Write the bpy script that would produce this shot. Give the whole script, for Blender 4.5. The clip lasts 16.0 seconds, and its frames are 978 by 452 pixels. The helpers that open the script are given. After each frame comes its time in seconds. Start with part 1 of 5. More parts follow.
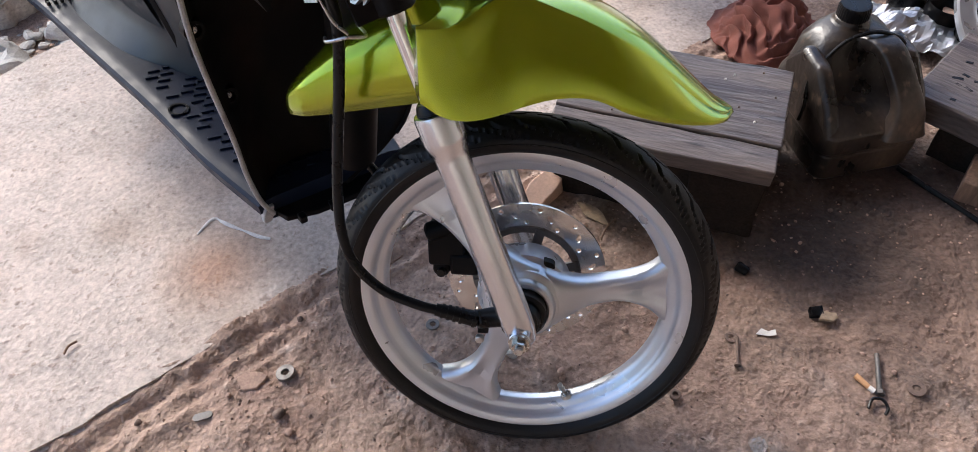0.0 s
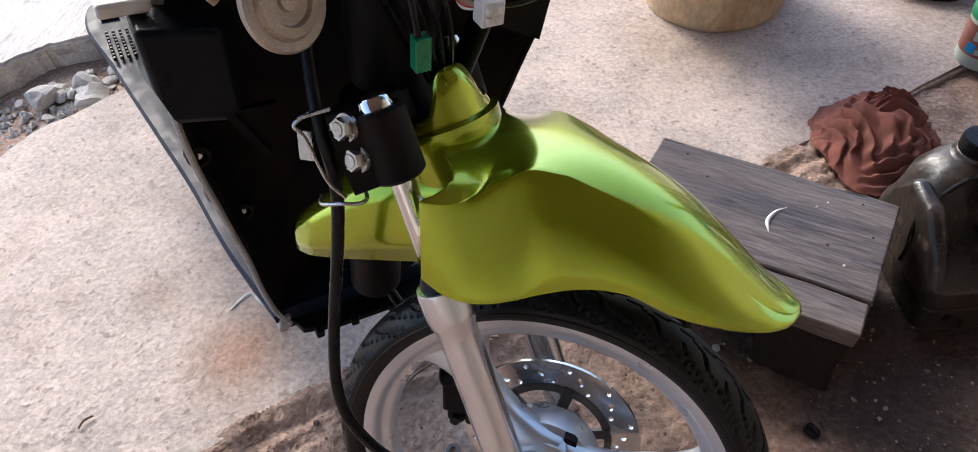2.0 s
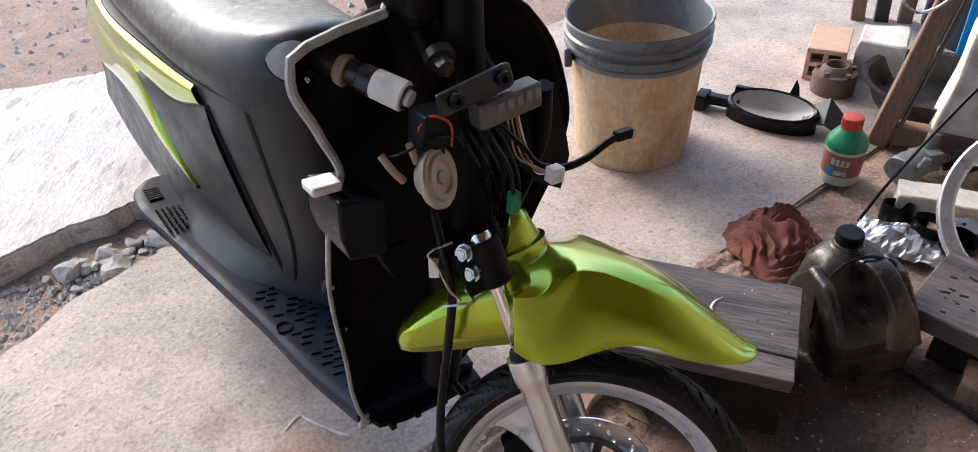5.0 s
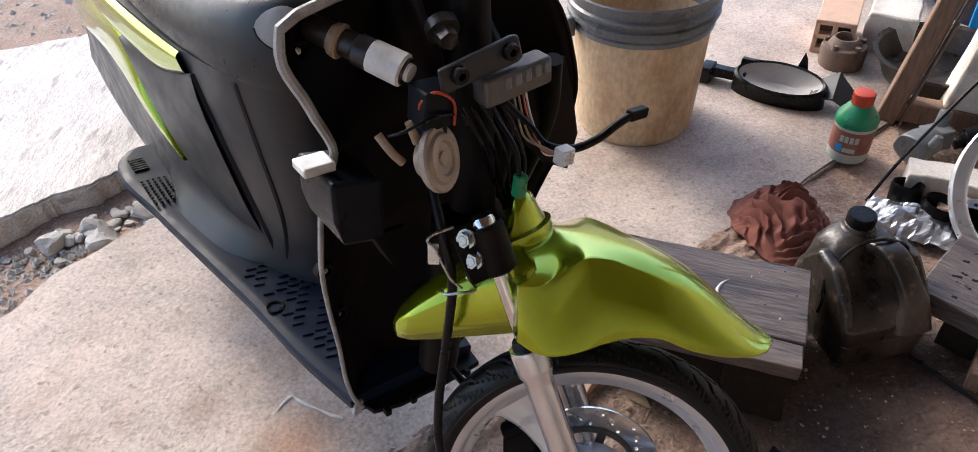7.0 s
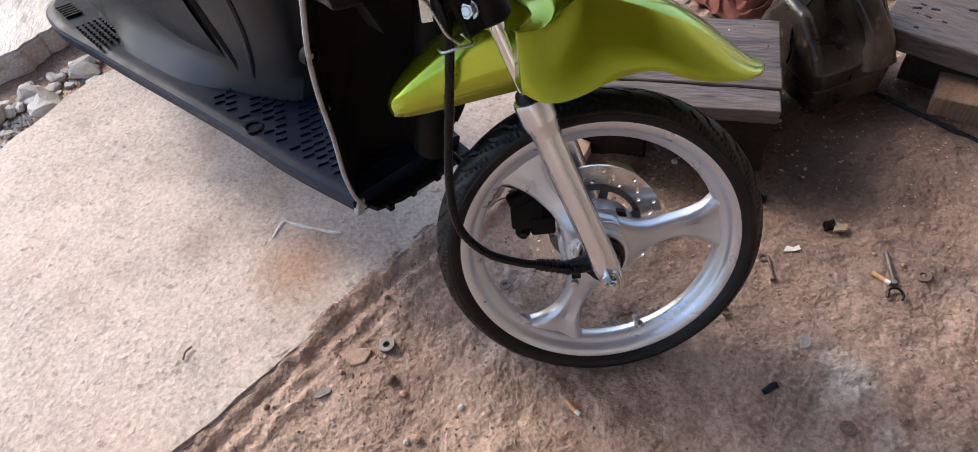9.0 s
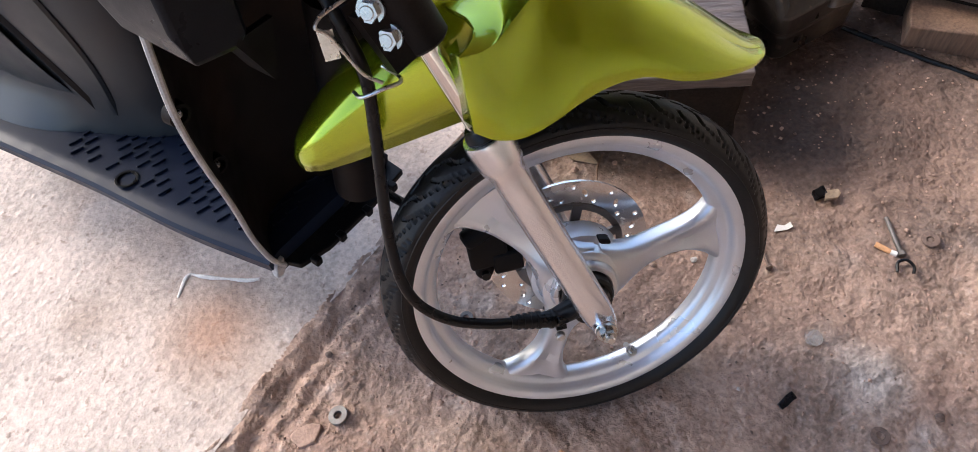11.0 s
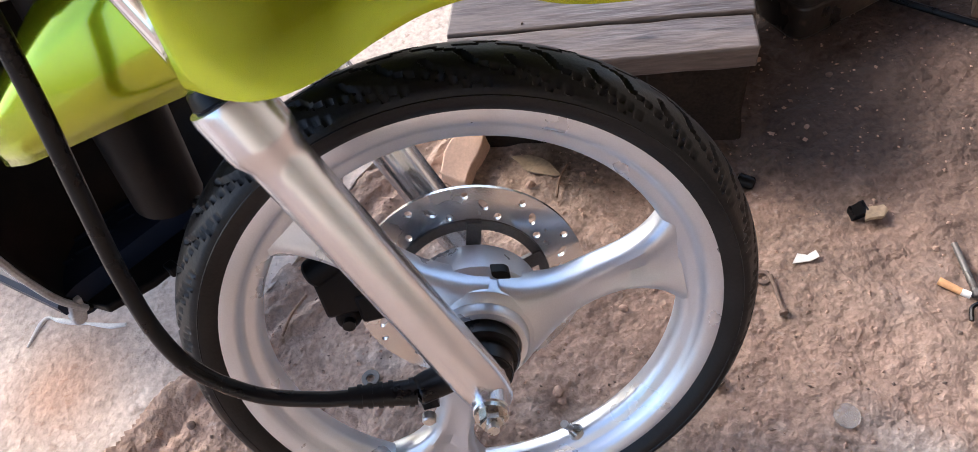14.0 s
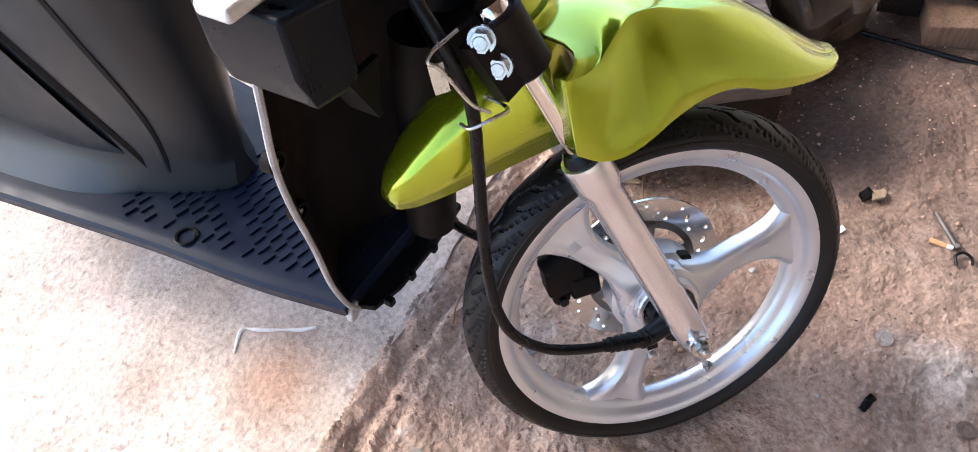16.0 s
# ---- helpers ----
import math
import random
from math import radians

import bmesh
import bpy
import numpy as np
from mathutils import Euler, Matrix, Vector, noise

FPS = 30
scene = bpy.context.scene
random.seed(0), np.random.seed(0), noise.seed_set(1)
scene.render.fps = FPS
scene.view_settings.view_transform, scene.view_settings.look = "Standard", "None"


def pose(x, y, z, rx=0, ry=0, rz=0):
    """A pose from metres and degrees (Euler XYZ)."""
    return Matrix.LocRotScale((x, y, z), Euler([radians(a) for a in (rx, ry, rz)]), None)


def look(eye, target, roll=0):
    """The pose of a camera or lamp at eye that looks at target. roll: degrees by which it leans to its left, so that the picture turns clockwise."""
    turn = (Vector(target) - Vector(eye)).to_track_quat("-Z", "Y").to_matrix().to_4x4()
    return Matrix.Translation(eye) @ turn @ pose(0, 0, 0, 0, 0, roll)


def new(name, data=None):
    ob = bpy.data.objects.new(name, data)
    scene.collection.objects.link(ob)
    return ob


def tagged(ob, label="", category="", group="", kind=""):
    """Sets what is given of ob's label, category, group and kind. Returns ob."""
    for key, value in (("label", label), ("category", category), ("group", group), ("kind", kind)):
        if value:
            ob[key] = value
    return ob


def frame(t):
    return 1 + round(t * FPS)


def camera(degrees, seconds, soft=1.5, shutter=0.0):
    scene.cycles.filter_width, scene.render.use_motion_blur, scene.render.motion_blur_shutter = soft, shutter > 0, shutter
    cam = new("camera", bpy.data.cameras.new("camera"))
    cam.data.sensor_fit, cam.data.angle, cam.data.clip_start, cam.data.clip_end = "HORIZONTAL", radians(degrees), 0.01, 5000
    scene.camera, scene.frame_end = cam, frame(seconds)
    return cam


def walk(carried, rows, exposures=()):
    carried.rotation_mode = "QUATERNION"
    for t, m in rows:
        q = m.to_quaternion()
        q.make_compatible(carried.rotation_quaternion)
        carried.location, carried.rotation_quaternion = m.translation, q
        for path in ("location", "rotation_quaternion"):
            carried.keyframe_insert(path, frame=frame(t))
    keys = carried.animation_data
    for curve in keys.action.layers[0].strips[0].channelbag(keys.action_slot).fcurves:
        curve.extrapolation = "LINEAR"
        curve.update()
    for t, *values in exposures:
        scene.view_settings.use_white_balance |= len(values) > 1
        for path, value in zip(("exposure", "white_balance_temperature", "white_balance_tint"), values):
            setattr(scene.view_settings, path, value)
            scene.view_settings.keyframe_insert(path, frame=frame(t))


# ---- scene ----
cam = camera(65.9, 16.0, 0.85)
PATH = [
    (0, (0.03, 0.117, 0.945), (-0.008, 1.415, -0.576), -4.3),
    (0.5, (0.088, 0.203, 0.933), (-0.068, 1.495, -0.586), -6.4),
    (1, (0.099, 0.249, 0.924), (-0.152, 1.52, -0.6), -7.4),
    (1.5, (0.1, 0.291, 0.922), (-0.189, 1.571, -0.587), -7.1),
    (2, (0.095, 0.3, 0.966), (-0.188, 1.604, -0.525), -6.2),
    (2.5, (0.095, 0.24, 1.033), (-0.148, 1.579, -0.432), -7.3),
    (3, (0.074, 0.16, 1.099), (-0.136, 1.561, -0.312), -8.2),
    (3.5, (0.033, 0.101, 1.144), (-0.151, 1.592, -0.176), -7.0),
    (4, (0.008, 0.071, 1.154), (-0.124, 1.595, -0.134), -7.2),
    (4.2, (-0.003, 0.056, 1.159), (-0.098, 1.635, -0.064), -6.2),
    (6.3, (-0.069, 0.039, 1.151), (-0.099, 1.594, -0.106), -3.7),
    (6.5, (-0.062, 0.06, 1.149), (-0.106, 1.603, -0.122), -3.5),
    (7, (-0.053, 0.097, 1.139), (-0.083, 1.621, -0.157), -3.4),
    (7.5, (-0.061, 0.093, 1.136), (-0.064, 1.573, -0.209), -2.9),
    (8, (-0.068, 0.071, 1.137), (-0.056, 1.562, -0.196), -2.5),
    (8.5, (-0.093, 0.034, 1.115), (-0.065, 1.441, -0.306), -3.9),
    (8.7, (-0.114, 0.019, 1.091), (-0.092, 1.343, -0.407), -6.8),
    (10.8, (-0.163, 0.248, 1.008), (0.114, 1.281, -0.682), -9.0),
    (11, (-0.119, 0.26, 0.983), (0.088, 1.307, -0.708), -10.4),
    (11.5, (-0.05, 0.272, 0.926), (0.086, 1.353, -0.751), -12.8),
    (12, (-0.025, 0.255, 0.834), (-0.003, 1.326, -0.855), -20.7),
    (12.5, (-0.005, 0.256, 0.755), (-0.004, 1.244, -0.984), -22.5),
    (13, (0.026, 0.273, 0.733), (0.042, 1.375, -0.937), -21.6),
    (13.5, (0.051, 0.309, 0.723), (0.116, 1.468, -0.905), -18.3),
    (14, (0.064, 0.339, 0.729), (0.135, 1.523, -0.881), -17.0),
    (14.5, (0.072, 0.353, 0.739), (0.156, 1.544, -0.866), -16.1),
    (15, (0.07, 0.346, 0.745), (0.174, 1.529, -0.864), -15.9),
    (15.5, (-0.025, 0.304, 0.835), (0.19, 1.447, -0.792), -13.1),
    (16, (-0.218, 0.296, 0.987), (0.066, 1.397, -0.659), -12.4),
]
EXPOSURES = [(0, 1.40, 5750, 10), (0.5, 1.52, 5750, 10), (1.5, 1.44, 5750, 10), (4.2, 1.26, 5800, 10), (8.5, 1.34, 5950, 10), (10.8, 1.74, 5850, 11),
             (12.5, 1.82, 5950, 11), (13.5, 1.94, 5850, 11), (15.0, 2.15, 5850, 11), (15.5, 2.28, 5850, 10), (16, 2.2, 5850, 10)]
walk(cam, [(t, look(eye, target, roll)) for t, eye, target, roll in PATH], EXPOSURES)

# ---- world and light: an open shed, daylight from the yard at the left and the back ----
world = bpy.data.worlds.new("sky")
scene.world = world
world.use_nodes = True
wn = world.node_tree.nodes
sky = wn.new("ShaderNodeTexSky")
sky.sky_type, sky.sun_disc = "NISHITA", False
sky.sun_elevation, sky.sun_rotation = radians(36), radians(-40)
sky.air_density, sky.dust_density = 1.0, 3.0
world.node_tree.links.new(sky.outputs["Color"], wn["Background"].inputs["Color"])
wn["Background"].inputs["Strength"].default_value = 0.15
sun = new("sun", bpy.data.lights.new("sun", "SUN"))
sun.data.energy, sun.data.angle, sun.data.color = 0.85, radians(14), (1.0, 0.86, 0.70)
sun.matrix_world = look((-4.1, 4.9, 4.6), (0, 0, 0))


# ---- materials ----
def mat(name, base, rough=0.6, metal=0.0, vary=0.25, scale=30.0, bump=0.15, fine=220.0, stain=None, stain_scale=4.0,
        stain_amount=0.4, coat=0.0, stretch=(1, 1, 1), spec=0.5, rough_vary=0.12, grain=0.002, specks=None, pool=None):
    """A node material: base colour varied at two scales, stains, pools of stain and painted shade, uneven gloss and
    fine relief.
    """
    m = bpy.data.materials.new(name)
    m.use_nodes = True
    nt = m.node_tree
    n, l = nt.nodes, nt.links
    bsdf = n["Principled BSDF"]
    tc = n.new("ShaderNodeTexCoord")
    mp = n.new("ShaderNodeMapping")
    mp.inputs["Scale"].default_value = stretch
    l.new(tc.outputs["Object"], mp.inputs["Vector"])
    big = n.new("ShaderNodeTexNoise")
    big.inputs["Scale"].default_value, big.inputs["Detail"].default_value = scale, 6
    sml = n.new("ShaderNodeTexNoise")
    sml.inputs["Scale"].default_value, sml.inputs["Detail"].default_value = fine, 4
    spot = n.new("ShaderNodeTexNoise")
    spot.inputs["Scale"].default_value, spot.inputs["Detail"].default_value = stain_scale, 5
    for t in (big, sml, spot):
        l.new(mp.outputs["Vector"], t.inputs["Vector"])
    add = n.new("ShaderNodeMath")
    add.operation = "ADD"
    l.new(big.outputs["Fac"], add.inputs[0])
    l.new(sml.outputs["Fac"], add.inputs[1])
    rng = n.new("ShaderNodeMapRange")
    rng.inputs["From Min"].default_value, rng.inputs["From Max"].default_value = 0.7, 1.3
    rng.inputs["To Min"].default_value, rng.inputs["To Max"].default_value = 1 - vary, 1 + vary
    l.new(add.outputs[0], rng.inputs["Value"])
    col = n.new("ShaderNodeMix")
    col.data_type = "RGBA"
    col.inputs[6].default_value = (*base, 1)
    col.inputs[7].default_value = (*(stain or [c * 0.6 for c in base]), 1)
    amt = n.new("ShaderNodeMapRange")
    amt.inputs["From Min"].default_value, amt.inputs["From Max"].default_value = 0.48, 0.72
    amt.inputs["To Min"].default_value, amt.inputs["To Max"].default_value = 0, stain_amount
    l.new(spot.outputs["Fac"], amt.inputs["Value"])
    l.new(amt.outputs["Result"], col.inputs[0])
    mul = n.new("ShaderNodeVectorMath")
    mul.operation = "SCALE"
    shade = col.outputs[2]
    height = add.outputs[0]

    def over(mask, colour, amount, shade):
        """Lay a colour over what is there, where the mask is."""
        k = n.new("ShaderNodeMath")
        k.operation = "MULTIPLY"
        k.inputs[1].default_value = amount
        l.new(mask, k.inputs[0])
        mx = n.new("ShaderNodeMix")
        mx.data_type = "RGBA"
        mx.inputs[7].default_value = (*colour, 1)
        l.new(k.outputs[0], mx.inputs[0])
        l.new(shade, mx.inputs[6])
        return mx.outputs[2]

    def band(source, lo, hi):
        r = n.new("ShaderNodeMapRange")
        r.inputs["From Min"].default_value, r.inputs["From Max"].default_value = lo, hi
        l.new(source, r.inputs["Value"])
        return r.outputs["Result"]

    for sc, lo, hi, colour, amount in specks or ():
        t = n.new("ShaderNodeTexNoise")
        t.inputs["Scale"].default_value, t.inputs["Detail"].default_value = sc, 3
        l.new(mp.outputs["Vector"], t.inputs["Vector"])
        shade = over(band(t.outputs["Fac"], lo, hi), colour, amount, shade)
        ad = n.new("ShaderNodeMath")
        ad.operation = "MULTIPLY_ADD"
        ad.inputs[1].default_value = 1.6
        l.new(t.outputs["Fac"], ad.inputs[0])
        l.new(height, ad.inputs[2])
        height = ad.outputs[0]
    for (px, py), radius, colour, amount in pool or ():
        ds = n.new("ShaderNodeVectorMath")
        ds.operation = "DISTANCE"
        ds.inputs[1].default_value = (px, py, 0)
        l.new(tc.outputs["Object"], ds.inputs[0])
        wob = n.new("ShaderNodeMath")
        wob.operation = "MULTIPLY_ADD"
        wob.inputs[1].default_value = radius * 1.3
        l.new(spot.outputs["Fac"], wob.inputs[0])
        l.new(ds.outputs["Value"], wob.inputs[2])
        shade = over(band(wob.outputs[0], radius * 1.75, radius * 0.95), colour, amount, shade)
    l.new(shade, mul.inputs[0])
    l.new(rng.outputs["Result"], mul.inputs["Scale"])
    l.new(mul.outputs[0], bsdf.inputs["Base Color"])
    rr = n.new("ShaderNodeMapRange")
    rr.inputs["From Min"].default_value, rr.inputs["From Max"].default_value = 0.3, 0.7
    rr.inputs["To Min"].default_value, rr.inputs["To Max"].default_value = max(0.02, rough - rough_vary), min(1, rough + rough_vary)
    l.new(big.outputs["Fac"], rr.inputs["Value"])
    l.new(rr.outputs["Result"], bsdf.inputs["Roughness"])
    bsdf.inputs["Metallic"].default_value = metal
    bsdf.inputs["Specular IOR Level"].default_value = spec
    bsdf.inputs["Coat Weight"].default_value = coat
    bsdf.inputs["Coat Roughness"].default_value = 0.06
    if bump:
        bp = n.new("ShaderNodeBump")
        bp.inputs["Strength"].default_value, bp.inputs["Distance"].default_value = bump, grain
        l.new(height, bp.inputs["Height"])
        l.new(bp.outputs["Normal"], bsdf.inputs["Normal"])
    return m


M = {
    "dirt": mat("packed_dirt", (0.338, 0.238, 0.180), 0.9, vary=0.42, scale=8, fine=130, bump=0.5, stain=(0.20, 0.122, 0.090), stain_scale=4.0, stain_amount=0.85, grain=0.007,
                specks=((110, 0.64, 0.74, (0.46, 0.37, 0.31), 0.5), (60, 0.62, 0.74, (0.46, 0.37, 0.31), 0.45), (34, 0.34, 0.22, (0.15, 0.09, 0.065), 0.6), (9, 0.60, 0.70, (0.44, 0.37, 0.32), 0.6)),
                # dark pools: oil-soaked dirt plus the shade around bench and can painted in
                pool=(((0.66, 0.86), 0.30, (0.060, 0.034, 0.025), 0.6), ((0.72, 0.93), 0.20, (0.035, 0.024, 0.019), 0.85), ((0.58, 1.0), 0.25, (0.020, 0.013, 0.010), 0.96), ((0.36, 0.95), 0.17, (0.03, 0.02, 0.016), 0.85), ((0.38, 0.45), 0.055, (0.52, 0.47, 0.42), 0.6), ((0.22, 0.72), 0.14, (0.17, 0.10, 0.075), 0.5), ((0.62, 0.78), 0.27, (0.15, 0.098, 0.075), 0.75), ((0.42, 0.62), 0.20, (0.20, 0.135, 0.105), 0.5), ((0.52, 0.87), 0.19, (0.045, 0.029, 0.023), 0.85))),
    "slab": mat("worn_concrete", (0.49, 0.415, 0.360), 0.8, vary=0.34, scale=6, fine=150, bump=0.5, stain=(0.34, 0.25, 0.195), stain_scale=3.4, stain_amount=0.7, grain=0.004,
                specks=((70, 0.62, 0.70, (0.27, 0.205, 0.165), 0.8), (26, 0.66, 0.74, (0.56, 0.49, 0.43), 0.6), (7, 0.60, 0.70, (0.36, 0.27, 0.21), 0.45)),
                pool=(((-0.43, 0.857), 0.10, (0.32, 0.165, 0.095), 0.7), ((-0.62, 0.95), 0.05, (0.30, 0.20, 0.14), 0.4), ((0.62, 1.25), 0.25, (0.16, 0.115, 0.09), 0.7), ((1.0, 1.75), 0.35, (0.14, 0.105, 0.085), 0.75))),
    # oil-stained wood, with the shade under the planks put into its colour
    "oily": mat("oily_wood_shaded", (0.024, 0.017, 0.013), 0.9, spec=0.12, vary=0.4, scale=30, fine=240, bump=0.6, stain=(0.02, 0.016, 0.014), stain_scale=8, stain_amount=0.7, grain=0.002),
    "pale": mat("pale_concrete", (0.64, 0.59, 0.54), 0.85, vary=0.28, scale=10, fine=150, bump=0.6, stain=(0.40, 0.34, 0.29), stain_amount=0.8, stretch=(1, 0.35, 1), grain=0.008, specks=((24, 0.60, 0.68, (0.33, 0.28, 0.24), 0.75), (9, 0.60, 0.66, (0.42, 0.36, 0.31), 0.6))),
    "silver": mat("silver_wheel_paint", (0.61, 0.635, 0.675), 0.34, 0.66, vary=0.06, scale=20, fine=900, bump=0.04, stain=(0.5, 0.49, 0.48), stain_scale=12, stain_amount=0.3, grain=0.0005),
    "alloy": mat("brushed_alloy", (0.72, 0.745, 0.79), 0.24, 0.92, vary=0.03, scale=40, fine=900, bump=0.0, stain_amount=0.05, rough_vary=0.03),
    "steel": mat("zinc_steel", (0.55, 0.55, 0.53), 0.3, 0.95, vary=0.15, scale=90, fine=600, bump=0.05, stain=(0.3, 0.24, 0.17), stain_scale=40, stain_amount=0.4, grain=0.0004),
    "chrome": mat("chrome", (0.75, 0.75, 0.76), 0.08, 1.0, vary=0.04, bump=0.0, stain_amount=0.1, rough_vary=0.03),
    "disc": mat("brake_disc_steel", (0.56, 0.57, 0.58), 0.22, 1.0, vary=0.08, scale=30, fine=800, bump=0.03, stain=(0.42, 0.36, 0.3), stain_scale=20, stain_amount=0.3, grain=0.0003),
    "tyre": mat("tyre_rubber", (0.0075, 0.0072, 0.0072), 0.46, vary=0.3, scale=25, fine=400, bump=0.25, stain=(0.042, 0.034, 0.029), stain_scale=7, stain_amount=0.25, grain=0.0008, spec=0.25),
    "rubber": mat("black_rubber", (0.0045, 0.0045, 0.005), 0.32, vary=0.25, scale=40, fine=400, bump=0.08, stain=(0.02, 0.018, 0.017), stain_amount=0.3, grain=0.0005, spec=0.2),
    "black": mat("black_plastic", (0.0032, 0.0031, 0.0034), 0.5, vary=0.3, scale=18, fine=500, bump=0.12, stain=(0.028, 0.017, 0.012), stain_scale=7, stain_amount=0.6, grain=0.0006, spec=0.12),
    "grey": mat("charcoal_plastic", (0.014, 0.017, 0.020), 0.4, vary=0.12, scale=20, fine=900, bump=0.15, stain=(0.035, 0.038, 0.042), stain_amount=0.3, grain=0.0004),
    "board": mat("footboard_plastic", (0.006, 0.011, 0.026), 0.46, vary=0.2, scale=30, fine=700, bump=0.2, stain=(0.016, 0.021, 0.034), stain_scale=9, stain_amount=0.3, grain=0.0005, spec=0.16),
    "edge": mat("worn_grey_edge", (0.36, 0.35, 0.34), 0.55, vary=0.25, scale=60, fine=500, bump=0.2, stain=(0.12, 0.1, 0.09), stain_scale=25, stain_amount=0.6, grain=0.0006),
    "green": mat("lime_metallic_paint", (0.385, 0.490, 0.007), 0.22, 0.80, vary=0.04, scale=8, fine=1500, bump=0.0, stain=(0.37, 0.41, 0.011), stain_scale=5, stain_amount=0.3, coat=1.0, rough_vary=0.03),
    "seat": mat("black_vinyl", (0.012, 0.015, 0.018), 0.36, vary=0.12, scale=60, fine=900, bump=0.35, stain_amount=0.2, grain=0.0006),
    "wood": mat("weathered_grey_wood", (0.118, 0.095, 0.085), 0.42, vary=0.45, scale=16, fine=170, bump=0.7, stain=(0.055, 0.042, 0.042), stain_scale=7, stain_amount=0.9, stretch=(0.16, 1, 1), grain=0.003, spec=0.4, rough_vary=0.2,
                specks=((9, 0.60, 0.70, (0.030, 0.027, 0.036), 0.85), (48, 0.67, 0.73, (0.02, 0.016, 0.015), 0.9), (16, 0.62, 0.72, (0.34, 0.30, 0.27), 0.6))),
    "brown": mat("rough_brown_wood", (0.21, 0.13, 0.085), 0.8, vary=0.35, scale=30, fine=240, bump=0.6, stain=(0.08, 0.05, 0.035), stain_scale=8, stain_amount=0.6, stretch=(1, 1, 0.12), grain=0.002),
    "cream": mat("dirty_cream_plastic", (0.64, 0.49, 0.31), 0.5, vary=0.25, scale=11, fine=90, bump=0.2, stain=(0.27, 0.125, 0.042), stain_scale=6, stain_amount=1.0, stretch=(1, 1, 0.6), grain=0.001),
    "rimgrey": mat("oily_grey_plastic", (0.16, 0.17, 0.18), 0.35, vary=0.2, scale=14, fine=120, bump=0.1, stain=(0.06, 0.055, 0.05), stain_amount=0.5),
    "can": mat("oily_black_can", (0.019, 0.015, 0.0125), 0.34, vary=0.4, scale=14, fine=120, bump=0.35, stain=(0.13, 0.090, 0.063), stain_scale=6, stain_amount=0.75, stretch=(1, 1, 0.55), grain=0.0015,
               specks=((55, 0.62, 0.72, (0.16, 0.11, 0.075), 0.5), (10, 0.60, 0.68, (0.012, 0.010, 0.009), 0.8))),
    "rag": mat("red_brown_cloth", (0.20, 0.070, 0.050), 0.95, vary=0.25, scale=40, fine=900, bump=0.5, stain=(0.06, 0.03, 0.028), stain_scale=9, stain_amount=0.7, grain=0.001),
    "brick": mat("pale_clay_brick", (0.60, 0.40, 0.29), 0.9, vary=0.12, scale=30, fine=250, bump=0.4, stain=(0.48, 0.34, 0.26), stain_amount=0.4, grain=0.001),
    "plaster": mat("white_dirty_block", (0.62, 0.58, 0.52), 0.9, vary=0.15, scale=25, fine=200, bump=0.7, stain=(0.30, 0.22, 0.16), stain_scale=14, stain_amount=0.6, grain=0.002),
    "rust": mat("rusty_cast_iron", (0.16, 0.11, 0.085), 0.7, 0.3, vary=0.3, scale=40, fine=300, bump=0.5, stain=(0.06, 0.05, 0.045), stain_scale=18, stain_amount=0.5, grain=0.001),
    "pocketgrey": mat("dark_pocket_plastic", (0.007, 0.009, 0.013), 0.35, vary=0.2, scale=30, fine=700, bump=0.1, stain=(0.02, 0.02, 0.022), stain_scale=9, stain_amount=0.35, spec=0.12),
    "horn": mat("dusty_horn_metal", (0.42, 0.36, 0.30), 0.5, 0.5, vary=0.2, scale=60, fine=500, bump=0.15, stain=(0.2, 0.14, 0.1), stain_scale=30, stain_amount=0.5, grain=0.0006),
    "patch": mat("pale_grey_vinyl", (0.36, 0.35, 0.34), 0.5, vary=0.1, bump=0.1, stain_amount=0.3),
    "bottle": mat("green_plastic", (0.012, 0.20, 0.085), 0.35, vary=0.08, bump=0.02, stain_amount=0.2),
    "milky": mat("milky_plastic", (0.44, 0.50, 0.44), 0.4, vary=0.1, bump=0.02, stain_amount=0.3),
    "red": mat("red_orange_plastic", (0.50, 0.062, 0.025), 0.45, vary=0.1, bump=0.05, stain_amount=0.2),
    "label": mat("faded_label", (0.26, 0.085, 0.055), 0.45, vary=0.15, scale=30, bump=0.02, stain=(0.3, 0.26, 0.24), stain_scale=30, stain_amount=0.35),
    "white": mat("white_plastic", (0.70, 0.70, 0.67), 0.45, vary=0.08, bump=0.03, stain=(0.4, 0.36, 0.3), stain_scale=25, stain_amount=0.5),
    "blue": mat("blue_plastic", (0.005, 0.26, 0.62), 0.5, vary=0.08, bump=0.02),
    "navy": mat("dark_blue_drum", (0.012, 0.02, 0.045), 0.4, vary=0.2, bump=0.05),
    "stone": mat("grey_rubble", (0.42, 0.40, 0.37), 0.9, vary=0.2, scale=30, fine=250, bump=0.6, stain=(0.28, 0.22, 0.18), stain_scale=9, stain_amount=0.5, grain=0.002),
    "mud": mat("dry_clay", (0.36, 0.24, 0.18), 0.92, vary=0.25, scale=40, fine=260, bump=0.7, stain_amount=0.4, grain=0.002),
    "paper": mat("cork_paper", (0.55, 0.30, 0.14), 0.8, vary=0.15, scale=200, bump=0.05, stain_amount=0.2),
    "pale_paper": mat("white_paper", (0.72, 0.70, 0.66), 0.8, vary=0.08, scale=120, bump=0.1, stain_amount=0.3),
